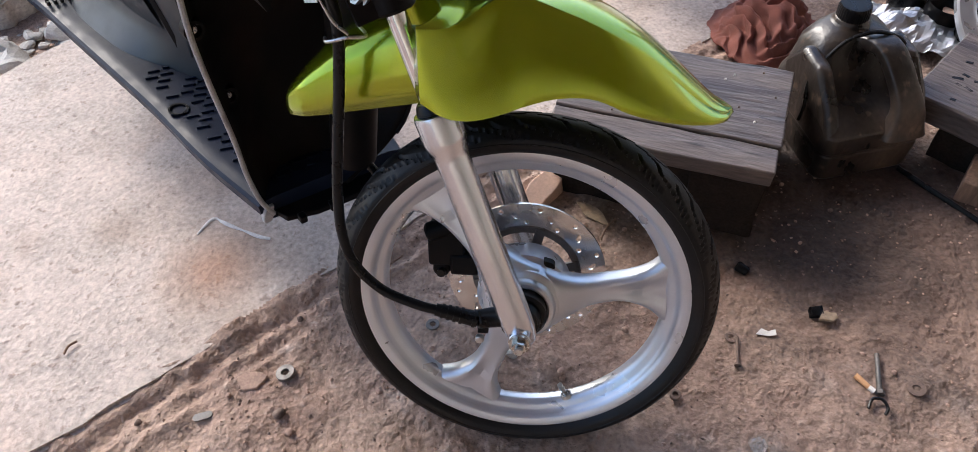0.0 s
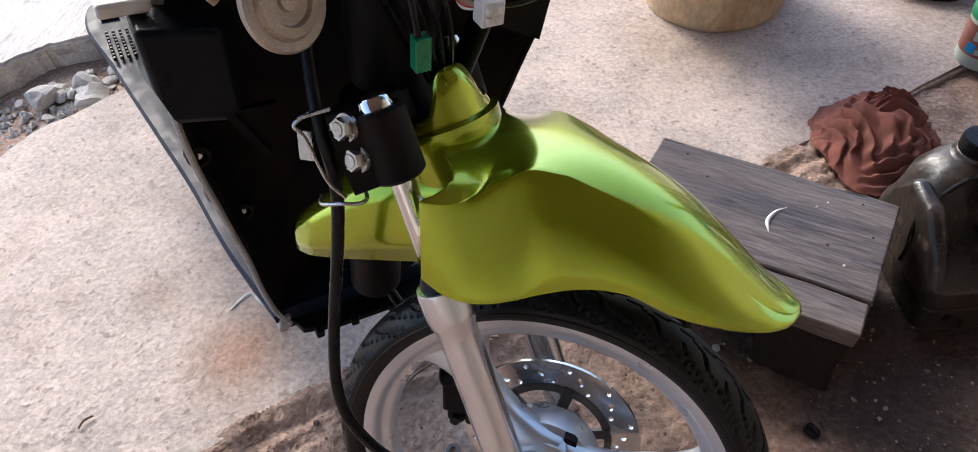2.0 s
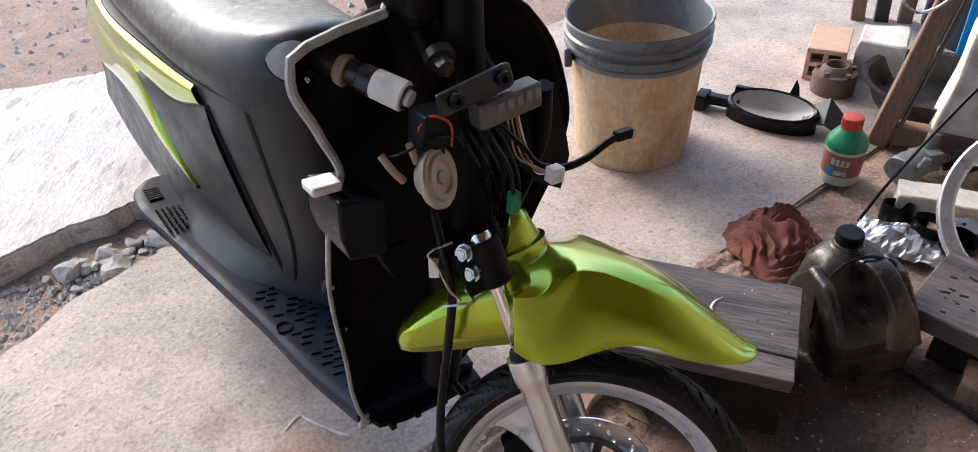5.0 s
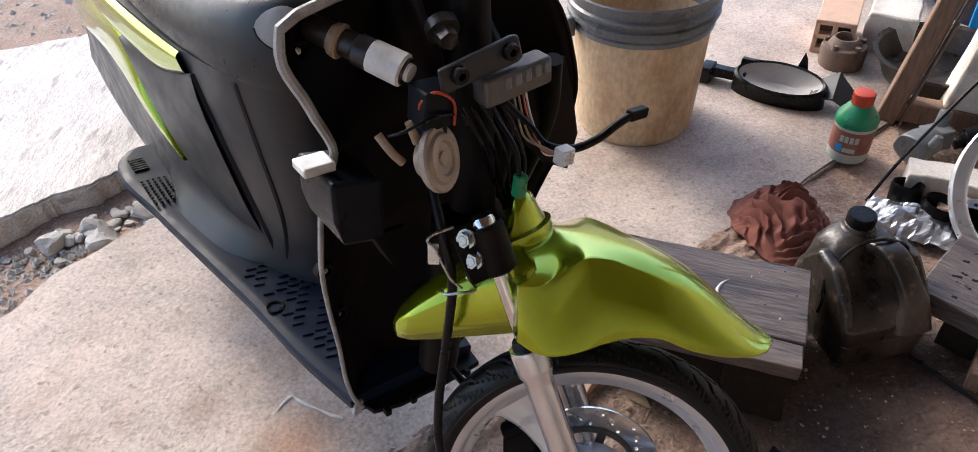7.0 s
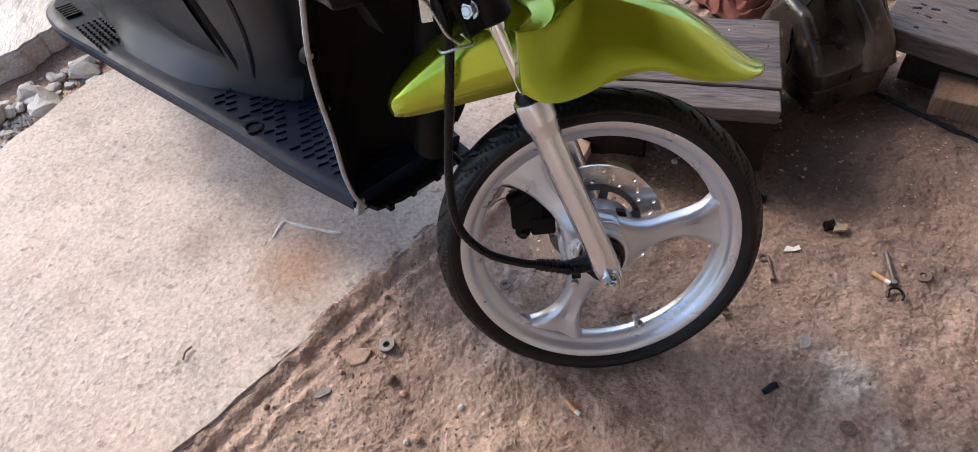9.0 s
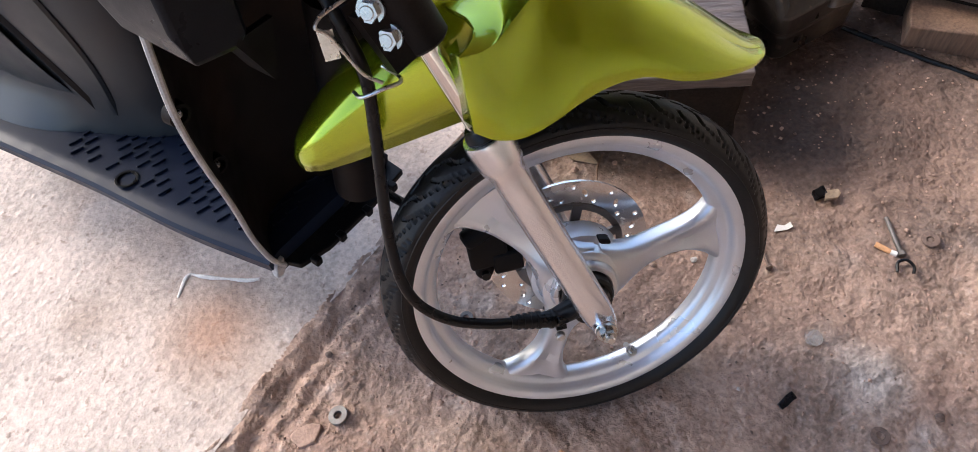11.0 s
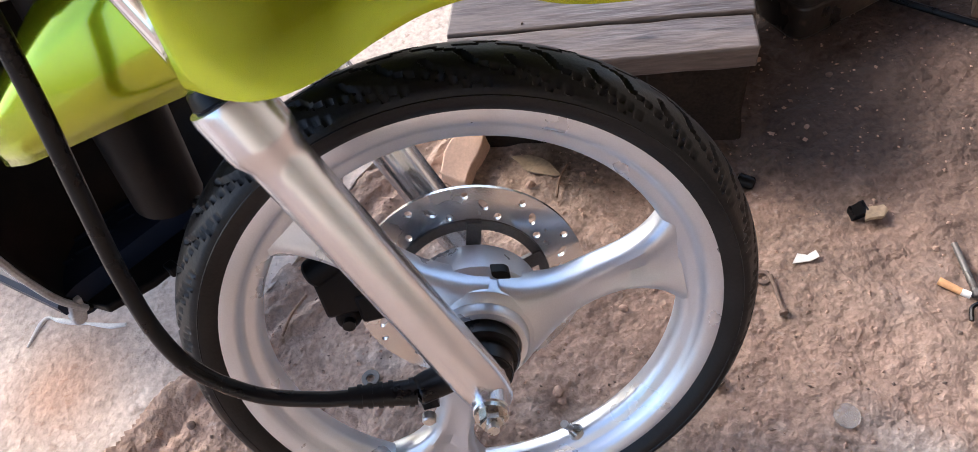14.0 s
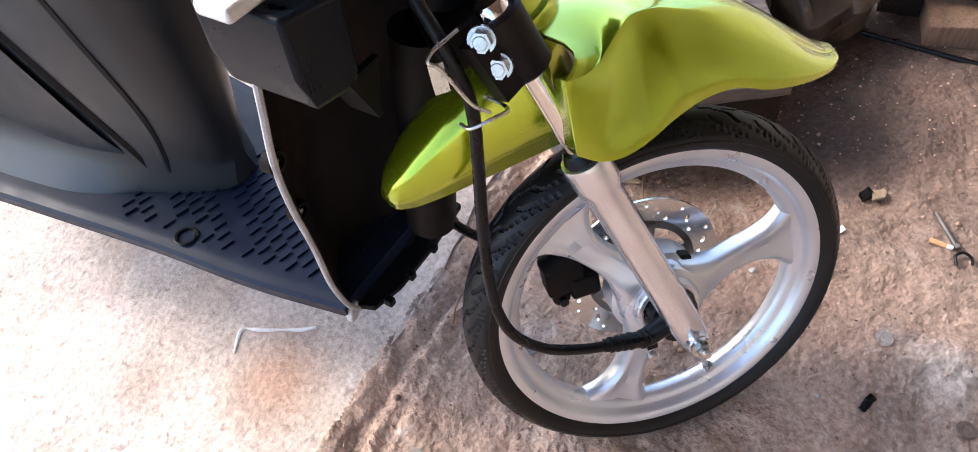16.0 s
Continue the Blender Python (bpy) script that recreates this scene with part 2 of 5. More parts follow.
    "foil": mat("silver_foil", (0.50, 0.51, 0.53), 0.38, 0.9, vary=0.1, bump=0.1),
    "orange": mat("orange_wire", (0.45, 0.06, 0.015), 0.5, bump=0),
    "tan": mat("tan_tape", (0.30, 0.22, 0.14), 0.6, vary=0.2, scale=120, bump=0.2, stain_amount=0.5),
    "wall": mat("unseen_wall_beige", (0.42, 0.38, 0.33), 0.9, vary=0.2, scale=3, fine=60, bump=0.3, stain_scale=1.2, stain_amount=0.5, grain=0.004),
    "roof": mat("unseen_roof_brown", (0.25, 0.19, 0.15), 0.6, 0.3, vary=0.25, scale=3, fine=40, bump=0.2, stain_scale=1.5, stain_amount=0.5),
    "dull": mat("dull_grey_steel", (0.14, 0.132, 0.125), 0.55, 0.5, vary=0.2, scale=120, fine=600, bump=0.1, stain=(0.12, 0.09, 0.07), stain_scale=60, stain_amount=0.5),
    "chalk": mat("white_chalk", (0.75, 0.73, 0.70), 0.95, vary=0.2, scale=90, fine=600, bump=0.1, stain_amount=0.5),
}


# ---- mesh helpers ----
def part(name, bm, material, parent=None, label="", m=None, smooth=True, bevel=0.0):
    me = bpy.data.meshes.new(name)
    bmesh.ops.recalc_face_normals(bm, faces=bm.faces)
    bm.to_mesh(me)
    bm.free()
    for p in me.polygons:
        p.use_smooth = smooth
    me.materials.append(M[material])
    ob = new(name, me)
    if parent:
        ob.parent = parent
    if m is not None:
        ob.matrix_basis = m
    if label:
        ob["label"] = label
    if bevel:
        b = ob.modifiers.new("bevel", "BEVEL")
        b.width, b.segments, b.limit_method, b.angle_limit = bevel, 2, "ANGLE", radians(35)
    if smooth:
        w = ob.modifiers.new("normals", "WEIGHTED_NORMAL")
        w.keep_sharp = True
        me.set_sharp_from_angle(angle=radians(38))
    return ob


def thing(name, m, label, category, group="", kind=""):
    ob = new(name)
    ob.matrix_basis = m
    ob.empty_display_size = 0.05
    return tagged(ob, label, category, group, kind)


def skin(rings, closed=True, caps=True):
    """A mesh over rings of points; closed: each ring is a loop."""
    bm = bmesh.new()
    rows = [[bm.verts.new(p) for p in r] for r in rings]
    for a, b in zip(rows, rows[1:]):
        k = len(a)
        for i in range(k if closed else k - 1):
            j = (i + 1) % k
            bm.faces.new((a[i], a[j], b[j], b[i]))
    if closed and caps:
        bm.faces.new(rows[0])
        bm.faces.new(rows[-1])
    return bm


def lathe(profile, seg=48, axis="z", arc=None):
    """Turn (radius, height) pairs round an axis; a pair of pairs makes a closed section if its ends meet."""
    rings = []
    for r, h in profile:
        ring = []
        for i in range(seg):
            a = 2 * math.pi * i / seg
            c, s = r * math.cos(a), r * math.sin(a)
            ring.append({"z": (c, s, h), "y": (c, h, s), "x": (h, c, s)}[axis])
        rings.append(ring)
    bm = skin(rings, True, False)
    bmesh.ops.remove_doubles(bm, verts=bm.verts, dist=1e-5)
    return bm


def merge(*bms):
    out = bmesh.new()
    for b in bms:
        me = bpy.data.meshes.new("tmp")
        b.to_mesh(me)
        b.free()
        out.from_mesh(me)
        bpy.data.meshes.remove(me)
    return out


def rod(a, b, r0, r1=None, seg=24, rounded=0.0):
    """A round bar from a to b."""
    a, b = Vector(a), Vector(b)
    r1 = r0 if r1 is None else r1
    d = (b - a).normalized()
    side = d.orthogonal().normalized()
    up = d.cross(side)
    k = min(rounded, r0, r1)
    stations = [(a, r0 - k), (a + d * k, r0), (b - d * k, r1), (b, r1 - k)] if k else [(a, r0), (b, r1)]
    rings = [[p + (side * math.cos(t) + up * math.sin(t)) * max(r, 1e-4) for t in (2 * math.pi * i / seg for i in range(seg))] for p, r in stations]
    return skin(rings)


def smooth_path(points, steps=8):
    """Catmull-Rom points through the given ones."""
    p = [Vector(q) for q in points]
    p = [2 * p[0] - p[1], *p, 2 * p[-1] - p[-2]]
    out = []
    for i in range(1, len(p) - 2):
        for s in range(steps):
            t = s / steps
            a, b, c, d = p[i - 1:i + 3]
            out.append(0.5 * (2 * b + (c - a) * t + (2 * a - 5 * b + 4 * c - d) * t * t + (3 * b - a - 3 * c + d) * t ** 3))
    return [*out, p[-2]]


def tube(points, r, seg=10, steps=8, radii=None):
    pts = smooth_path(points, steps) if steps > 1 else [Vector(q) for q in points]
    rings, side = [], None
    for i, q in enumerate(pts):
        d = (pts[min(i + 1, len(pts) - 1)] - pts[max(i - 1, 0)]).normalized()
        side = d.orthogonal().normalized() if side is None else (side - d * side.dot(d)).normalized()
        up = d.cross(side)
        rad = r if radii is None else radii(i / (len(pts) - 1))
        rings.append([q + (side * math.cos(t) + up * math.sin(t)) * rad for t in (2 * math.pi * k / seg for k in range(seg))])
    return skin(rings)


def box(sx, sy, sz, at=(0, 0, 0), m=None):
    bm = bmesh.new()
    bmesh.ops.create_cube(bm, size=1)
    bmesh.ops.scale(bm, vec=(sx, sy, sz), verts=bm.verts)
    bmesh.ops.translate(bm, vec=at, verts=bm.verts)
    if m is not None:
        bm.transform(m)
    return bm


def slab_of(outline, lo, hi, axis=2):
    """A plate with that outline between two heights along an axis."""
    def at(p, h):
        q = list(p)
        q.insert(axis, h)
        return tuple(q)
    bm = bmesh.new()
    a, b = [bm.verts.new(at(p, lo)) for p in outline], [bm.verts.new(at(p, hi)) for p in outline]
    k = len(a)
    for i in range(k):
        bm.faces.new((a[i], a[(i + 1) % k], b[(i + 1) % k], b[i]))
    bm.faces.new(a)
    bm.faces.new(b)
    bmesh.ops.triangulate(bm, faces=[f for f in bm.faces if len(f.verts) > 4])
    return bm


def rough_up(bm, amount, size, seed=0.0, cuts=0):
    """Push the vertices of a mesh about with noise, for worn and broken shapes."""
    if cuts:
        bmesh.ops.subdivide_edges(bm, edges=bm.edges, cuts=cuts, use_grid_fill=True)
    for v in bm.verts:
        v.co += Vector(noise.noise_vector(v.co * size + Vector((seed, seed * 2.3, -seed)))) * amount
    return bm


def rock(r, seed, flat=0.7):
    bm = bmesh.new()
    bmesh.ops.create_icosphere(bm, subdivisions=2, radius=r)
    for v in bm.verts:
        n = noise.noise(v.co / r * 0.9 + Vector((seed * 3.1, seed, 0)))
        v.co *= 1 + 0.45 * n
        v.co.z *= flat
    return bm


# ---- ground: dirt sheet, concrete slabs ----
EDGE_A, EDGE_D = Vector((-0.232, 0.845)), Vector((0.797, 0.604))   # the slab's broken edge: a point and its direction
EDGE_N = Vector((0.604, -0.797))                                   # from the slab towards the dirt


def edge_dist(x, y):
    return (Vector((x, y)) - EDGE_A).dot(EDGE_N)


def edge_run(x, y):
    return (Vector((x, y)) - EDGE_A).dot(EDGE_D)


def wobble(s):
    return 0.012 * noise.noise((s * 5, 0.3, 0)) + 0.006 * noise.noise((s * 21, 1.3, 0)) + 0.003 * noise.noise((s * 60, 2.3, 0))


def dirt_height(x, y):
    p = Vector((x, y, 0))
    z = 0.010 * noise.noise(p * 4.1) + 0.0075 * noise.noise(p * 11) + 0.0048 * noise.noise(p * 27) + 0.0024 * noise.noise(p * 62)
    z += 0.006 * max(0, noise.noise(p * 17 + Vector((5, 1, 0))))
    z -= 0.012 * math.exp(-(((x - 0.05) / 0.16) ** 2 + ((y - 0.55) / 0.13) ** 2))
    s, d = edge_run(x, y), edge_dist(x, y)
    if -0.02 < d < 0.12 and s < 1.0:
        q = d + 1.3 * wobble(s * 1.3 + 3)
        keep = 0.45 + 0.75 * noise.noise((s * 4.5, 7, 0))
        z += 0.007 * math.exp(-(max(0, q) / 0.020) ** 4) + 0.014 * max(0, keep) * math.exp(-((q - 0.050) / 0.009) ** 2)
        z += 0.010 * max(0, 0.7 - keep) * math.exp(-((q - 0.078) / 0.007) ** 2) - 0.004 * math.exp(-((q - 0.032) / 0.008) ** 2)
        z += 0.004 * noise.noise((s * 35, d * 120, 0)) * math.exp(-(d / 0.07) ** 2)
    if d < -0.016:
        z -= 0.03
    return z


def sheet(x0, x1, y0, y1, step, f):
    nx, ny = round((x1 - x0) / step), round((y1 - y0) / step)
    bm = bmesh.new()
    rows = [[bm.verts.new((x0 + (x1 - x0) * i / nx, y0 + (y1 - y0) * j / ny, f(x0 + (x1 - x0) * i / nx, y0 + (y1 - y0) * j / ny))) for i in range(nx + 1)] for j in range(ny + 1)]
    for a, b in zip(rows, rows[1:]):
        for i in range(nx):
            bm.faces.new((a[i], a[i + 1], b[i + 1], b[i]))
    return bm


# fine middle and a coarse rim that runs to the horizon, in one sheet
gx0, gx1, gy0, gy1 = -0.85, 1.15, 0.15, 1.65
bm = sheet(gx0, gx1, gy0, gy1, 0.0045, dirt_height)
inner = [e for e in bm.edges if e.is_boundary]
grown = bmesh.ops.extrude_edge_only(bm, edges=inner)["geom"]
for v in grown:
    if isinstance(v, bmesh.types.BMVert):
        cx, cy = (gx0 + gx1) / 2, (gy0 + gy1) / 2
        v.co.x, v.co.y, v.co.z = cx + (v.co.x - cx) * 60, cy + (v.co.y - cy) * 60, -0.035
ground = tagged(part("ground", bm, "dirt"), "reddish packed dirt floor with grooves, grit, oil and painted-in shade", "ground", kind="structure")

# main slab: worn concrete whose front edge is broken along a straight line
front = []
for i in range(150):
    s = -1.6 + i * 0.035
    q = EDGE_A + EDGE_D * s + EDGE_N * (wobble(s) * (1.0 if s < 0.7 else 0.4))
    front.append((q.x, q.y))
back = [(3.9, 4.4), (1.6, 3.6), (0.2, 2.75), (-0.45, 2.15), (-0.72, 1.74), (-0.80, 1.56), (-0.90, 1.50), (-0.99, 1.40), (-1.07, 1.31), (-1.12, 1.19), (-1.28, 1.02), (-1.75, 0.7), (-2.3, 0.0), (-2.2, -0.4)]
back = [(p.x, p.y) for p in smooth_path([(x, y, 0) for x, y in back], 10)]
back = [(x + 0.02 * noise.noise((x * 9, y * 9, 0)), y + 0.02 * noise.noise((x * 9, y * 9, 4))) for x, y in back]


def concrete(name, outline, low, top, material, label, seed):
    bm = slab_of(outline, low, top)
    bmesh.ops.bevel(bm, geom=[e for e in bm.edges if len(e.link_faces) == 2 and abs(e.calc_face_angle(0)) > 0.9 and all(v.co.z > top - 0.001 for v in e.verts)],
                    offset=0.006, segments=2, affect="EDGES")
    return tagged(part(name, bm, material), label, "floor slab", kind="structure")


concrete("floor", front + back, -0.06, 0.010, "slab", "worn pinkish concrete floor slab with a broken edge", 1)
rear = [(-3.6, -0.3), (-2.0, 0.98), (-1.52, 1.31), (-1.26, 1.49), (-1.14, 1.60), (-1.03, 1.67), (-0.90, 1.79), (-0.62, 2.1), (-0.35, 2.5), (-0.75, 2.75), (-1.2, 2.62), (-1.55, 2.45), (-2.3, 2.2), (-4.2, 1.1)]
rear = [(p.x, p.y) for p in smooth_path([(x, y, 0) for x, y in rear], 16)]
rear = [(x + 0.022 * noise.noise((x * 12, y * 12, 7)) + 0.012 * noise.noise((x * 40, y * 40, 3)), y + 0.022 * noise.noise((x * 12, y * 12, 9)) + 0.012 * noise.noise((x * 40, y * 40, 5))) for x, y in rear]
concrete("floor_rear", rear, -0.06, 0.036, "pale", "pale raised concrete slab outside in the daylight", 2)

# ---- the shed's roof, side wall and far wall: unseen, added to shut out sky light ----
bm = slab_of([(-1.7, -3.2), (2.9, -3.2), (2.9, 2.05), (-1.7, 2.05)], 2.75, 2.79)
tagged(part("ceiling", bm, "roof", smooth=False), "unseen roof added to shut out sky light", "ceiling", kind="structure")
tagged(part("blocker_east", box(0.15, 5.2, 2.8, (2.75, -0.55, 1.35)), "wall", smooth=False), "unseen wall added to block sky light", "wall", kind="structure")
tagged(part("blocker_south", box(4.35, 0.15, 2.8, (0.50, -3.1, 1.35)), "wall", smooth=False), "unseen wall added to block sky light", "wall", kind="structure")


# ---- the scooter ----
WHEEL = pose(0.048, 0.625, 0.208, -19.7, 0, -7.2)     # wheel and fork: turned to full lock and leaning
BODY = pose(-0.194, 0.745, 0, -9, 0, -54)             # frame and bodywork
YC = 0.022                                            # the wheel's middle plane
UP = Vector((-0.313, 0, 0.950))                       # along the fork

scooter = thing("scooter", pose(-0.2, 0.75, 0), "lime green scooter with its front cover removed, leaning on its stand", "scooter")
WL, BL = scooter.matrix_basis.inverted() @ WHEEL, scooter.matrix_basis.inverted() @ BODY


def curve_through(xs, ys):
    """A smooth function through points."""
    xs, ys = np.array(xs, float), np.array(ys, float)
    m = np.gradient(ys, xs)
    def f(x):
        x = min(max(x, xs[0]), xs[-1])
        i = min(int(np.searchsorted(xs, x, side="right")) - 1, len(xs) - 2)
        h = xs[i + 1] - xs[i]
        t = (x - xs[i]) / h
        return float((2 * t ** 3 - 3 * t * t + 1) * ys[i] + (t ** 3 - 2 * t * t + t) * h * m[i] + (3 * t * t - 2 * t ** 3) * ys[i + 1] + (t ** 3 - t * t) * h * m[i + 1])
    return f


# front wheel: rim
rim_half = [(0.1965, 0.0035), (0.1957, -0.0005), (0.1940, -0.0024), (0.1905, -0.0024), (0.1850, -0.0008), (0.1822, 0.0008), (0.1805, 0.0036), (0.1788, 0.0075),
            (0.1760, 0.0092), (0.1715, 0.0105), (0.1685, 0.0125), (0.1665, 0.0150), (0.1655, 0.0180)]
rim_prof = [*rim_half, *[(r, 2 * YC - y) for r, y in reversed(rim_half)], (0.186, 0.036), (0.178, 0.022), (0.186, 0.008), (0.1965, 0.0035)]
wheel = part("front_wheel", lathe(rim_prof, 120, "y"), "silver", scooter, "silver cast three-spoke front wheel", WL)


# tyre: grooves cut along slanted curved lines on both halves of the tread
def tyre_mesh():
    prof = [(0.188, 0.002), (0.1945, -0.0028), (0.1985, -0.0075), (0.206, -0.0100), (0.2115, -0.0085)]
    crown = [(0.2115 + 0.0165 * (1 - abs(t) ** 2.3), YC + 0.031 * t) for t in np.linspace(-1, 1, 33)]
    prof = prof[:-1] + crown + [(r, 2 * YC - y) for r, y in reversed(prof[:-1])]
    seg = 960
    rings = []
    for r, y in prof:
        ring = []
        v = (y - YC) / 0.031
        for i in range(seg):
            a = 2 * math.pi * i / seg
            depth = 0.0
            if abs(v) < 1.0 and r > 0.209:
                u = a / (2 * math.pi) * 26
                side = 0.5 if v > 0 else 0.0
                w = abs(v)
                ph = (u + side + 1.55 * w + 0.16 * math.sin(w * 8)) % 1
                if 0.10 < w < 0.97 and min(abs(ph - 0.3), 1 - abs(ph - 0.3)) < 0.060 - 0.02 * w:
                    depth = 0.0034
                ph2 = (u + side + 1.40 * w + 0.14 * math.sin(w * 7) + 0.5) % 1
                if 0.40 < w < 0.99 and min(abs(ph2 - 0.3), 1 - abs(ph2 - 0.3)) < 0.045:
                    depth = 0.0028
                if w < 0.05 and (u * 2) % 1 < 0.6:
                    depth = 0.003
            rr = r - depth
            ring.append((rr * math.cos(a), y, rr * math.sin(a)))
        rings.append(ring)
    return skin(rings, True, False)


part("tyre", tyre_mesh(), "tyre", wheel, "black tyre with slanted tread grooves")
# raised moulding line on the side wall
part("sidewall_rib", lathe([(0.2062, -0.0098), (0.2068, -0.0106), (0.2074, -0.0098)], 120, "y"), "tyre", wheel)


# spokes: each flares to the hub and to the rim, with a trough along it
def spoke_mesh(angle, sweep):
    half = curve_through([0.028, 0.045, 0.07, 0.1, 0.132, 0.152, 0.168], [0.042, 0.031, 0.0195, 0.0165, 0.0215, 0.033, 0.052])
    bend = curve_through([0.028, 0.07, 0.11, 0.168], [0.0, sweep * 0.45, sweep * 0.9, sweep])
    rings = []
    for r in np.linspace(0.028, 0.1675, 34):
        w, c = half(r), bend(r)
        th = 0.015 + 0.004 * math.exp(-((r - 0.04) / 0.03) ** 2)
        mid = YC + 0.002 - 0.012 * math.exp(-((r - 0.03) / 0.045) ** 2)
        trough = 0.004 * (1 - math.exp(-((r - 0.05) / 0.05) ** 2)) + 0.003 * math.exp(-((r - 0.15) / 0.03) ** 2)
        sect = []
        for k in range(24):
            a = 2 * math.pi * k / 24
            cx = math.copysign(abs(math.cos(a)) ** 0.6, math.cos(a))
            cy = math.copysign(abs(math.sin(a)) ** 0.6, math.sin(a))
            dip = trough * max(0, 1 - (cx / 0.55) ** 2) if cy < -0.3 else 0
            sect.append((w * cx, mid + th * cy + dip))
        ca, sa = math.cos(angle), math.sin(angle)
        rings.append([(r * ca - (x + c) * sa, y, r * sa + (x + c) * ca) for x, y in sect])
    return skin(rings)


for k, (a, sw) in enumerate(((2.0, 0.012), (122.0, 0.012), (242.0, 0.012))):
    part("spoke", spoke_mesh(radians(a), sw), "silver", wheel)
hub = lathe([(0.001, -0.014), (0.030, -0.014), (0.032, -0.016), (0.0365, -0.016), (0.0385, -0.014), (0.0395, -0.007), (0.044, -0.0055), (0.047, -0.003), (0.049, 0.010), (0.056, 0.016), (0.056, 0.045), (0.046, 0.052), (0.03, 0.056), (0.001, 0.056)], 72, "y")
part("hub", hub, "silver", wheel)
# black plate in place of the shade inside the oval drain slot in the hub web
part("slot", slab_of([(0.030 + 0.0066 * math.copysign(abs(math.cos(t)) ** 0.6, math.cos(t)), 0.056 + 0.0036 * math.copysign(abs(math.sin(t)) ** 0.7, math.sin(t)) - 0.3 * 0.010 * math.cos(t)) for t in np.linspace(0, 2 * math.pi, 20, endpoint=False)], -0.0034, 0.006, 1), "black", wheel, "black plate for the shade in an oval slot")
part("hub_seal", lathe([(0.001, -0.030), (0.027, -0.030), (0.0295, -0.027), (0.030, -0.006), (0.001, -0.006)], 48, "y"), "rubber", wheel, "black rubber seal")
part("spacer", lathe([(0.001, -0.046), (0.014, -0.046), (0.022, -0.044), (0.0235, -0.030), (0.001, -0.030)], 32, "y"), "rubber", wheel)
# valve stem
vd = Vector((0.053, 0, -0.1465)).normalized()
va = Vector((0, YC - 0.004, 0)) + vd * 0.1665
part("valve", merge(rod(va, va - vd * 0.004 + Vector((0, -0.001, 0)), 0.008, 0.006), rod(va - vd * 0.002, va - vd * 0.024 + Vector((0, -0.008, 0)), 0.003, 0.0026, rounded=0.0006), rod(va - vd * 0.016 + Vector((0, -0.0053, 0)), va - vd * 0.026 + Vector((0, -0.0087, 0)), 0.0036, 0.0036)), "steel", wheel, "metal valve stem")


# brake disc with drilled holes, built as a ring of cells so that the holes go through
def disc_mesh():
    bm = bmesh.new()
    y0, y1 = 0.062, 0.0655
    bmesh.ops.create_circle(bm, radius=0.0985, segments=96)
    outer = list(bm.edges)
    bmesh.ops.create_circle(bm, radius=0.066, segments=72)
    for k in range(36):
        a = 2 * math.pi * k / 36
        r = (0.0735, 0.0825, 0.091)[k % 3]
        slot_cell = k % 3 == 1
        n = 10
        pts = []
        for i in range(n):
            t = 2 * math.pi * i / n
            dx, dy = (0.0058 if slot_cell else 0.0032) * math.cos(t), (0.0031 if slot_cell else 0.0032) * math.sin(t)
            b = a + 0.7
            px, py = r * math.cos(a) + dx * math.cos(b) - dy * math.sin(b), r * math.sin(a) + dx * math.sin(b) + dy * math.cos(b)
            pts.append(bm.verts.new((px, py, 0)))
        for i in range(n):
            bm.edges.new((pts[i], pts[(i + 1) % n]))
    bmesh.ops.triangle_fill(bm, use_beauty=True, edges=bm.edges)
    # take away what filled the holes and the middle
    for f in list(bm.faces):
        c = f.calc_center_median()
        r = c.length
        if r < 0.0655:
            bm.faces.remove(f)
            continue
        for k in range(36):
            a = 2 * math.pi * k / 36
            rr = (0.0735, 0.0825, 0.091)[k % 3]
            if (c - Vector((rr * math.cos(a), rr * math.sin(a), 0))).length < (0.0028 if k % 3 != 1 else 0.0042) and all((v.co - Vector((rr * math.cos(a), rr * math.sin(a), 0))).length < 0.0062 for v in f.verts):
                bm.faces.remove(f)
                break
    geom = bmesh.ops.extrude_face_region(bm, geom=list(bm.faces))["geom"]
    bmesh.ops.translate(bm, vec=(0, 0, y1 - y0), verts=[g for g in geom if isinstance(g, bmesh.types.BMVert)])
    bm.transform(Matrix(((1, 0, 0, 0), (0, 0, 1, y0), (0, 1, 0, 0), (0, 0, 0, 1))))
    return bm


part("brake_disc", disc_mesh(), "disc", wheel, "drilled steel brake disc", smooth=False)
part("disc_carrier", merge(lathe([(0.068, 0.0605), (0.068, 0.0625), (0.060, 0.0625), (0.060, 0.0605), (0.068, 0.0605)], 72, "y"),
                           lathe([(0.030, 0.056), (0.044, 0.056), (0.044, 0.062), (0.030, 0.062), (0.030, 0.056)], 48, "y"),
                           *[box(0.012, 0.004, 0.030, (0, 0.060, 0.052), Matrix.Rotation(radians(60 * k + 15), 4, "Y")) for k in range(6)]), "dull", wheel, "dark grey slotted carrier")

# fork legs: slider, chrome stanchion, clamp, nut
for k, y in enumerate((-0.065, 0.110)):
    foot = Vector((0.005, y, 0))
    f = lambda s: foot + UP * s
    toe = f(0.014)
    rings_at = [(-0.006, 0.0120), (-0.002, 0.0148), (0.012, 0.0172), (0.03, 0.0179), (0.16, 0.0176), (0.226, 0.0176), (0.236, 0.0182), (0.243, 0.0212), (0.249, 0.0217), (0.272, 0.0217), (0.276, 0.0207), (0.277, 0.015)]
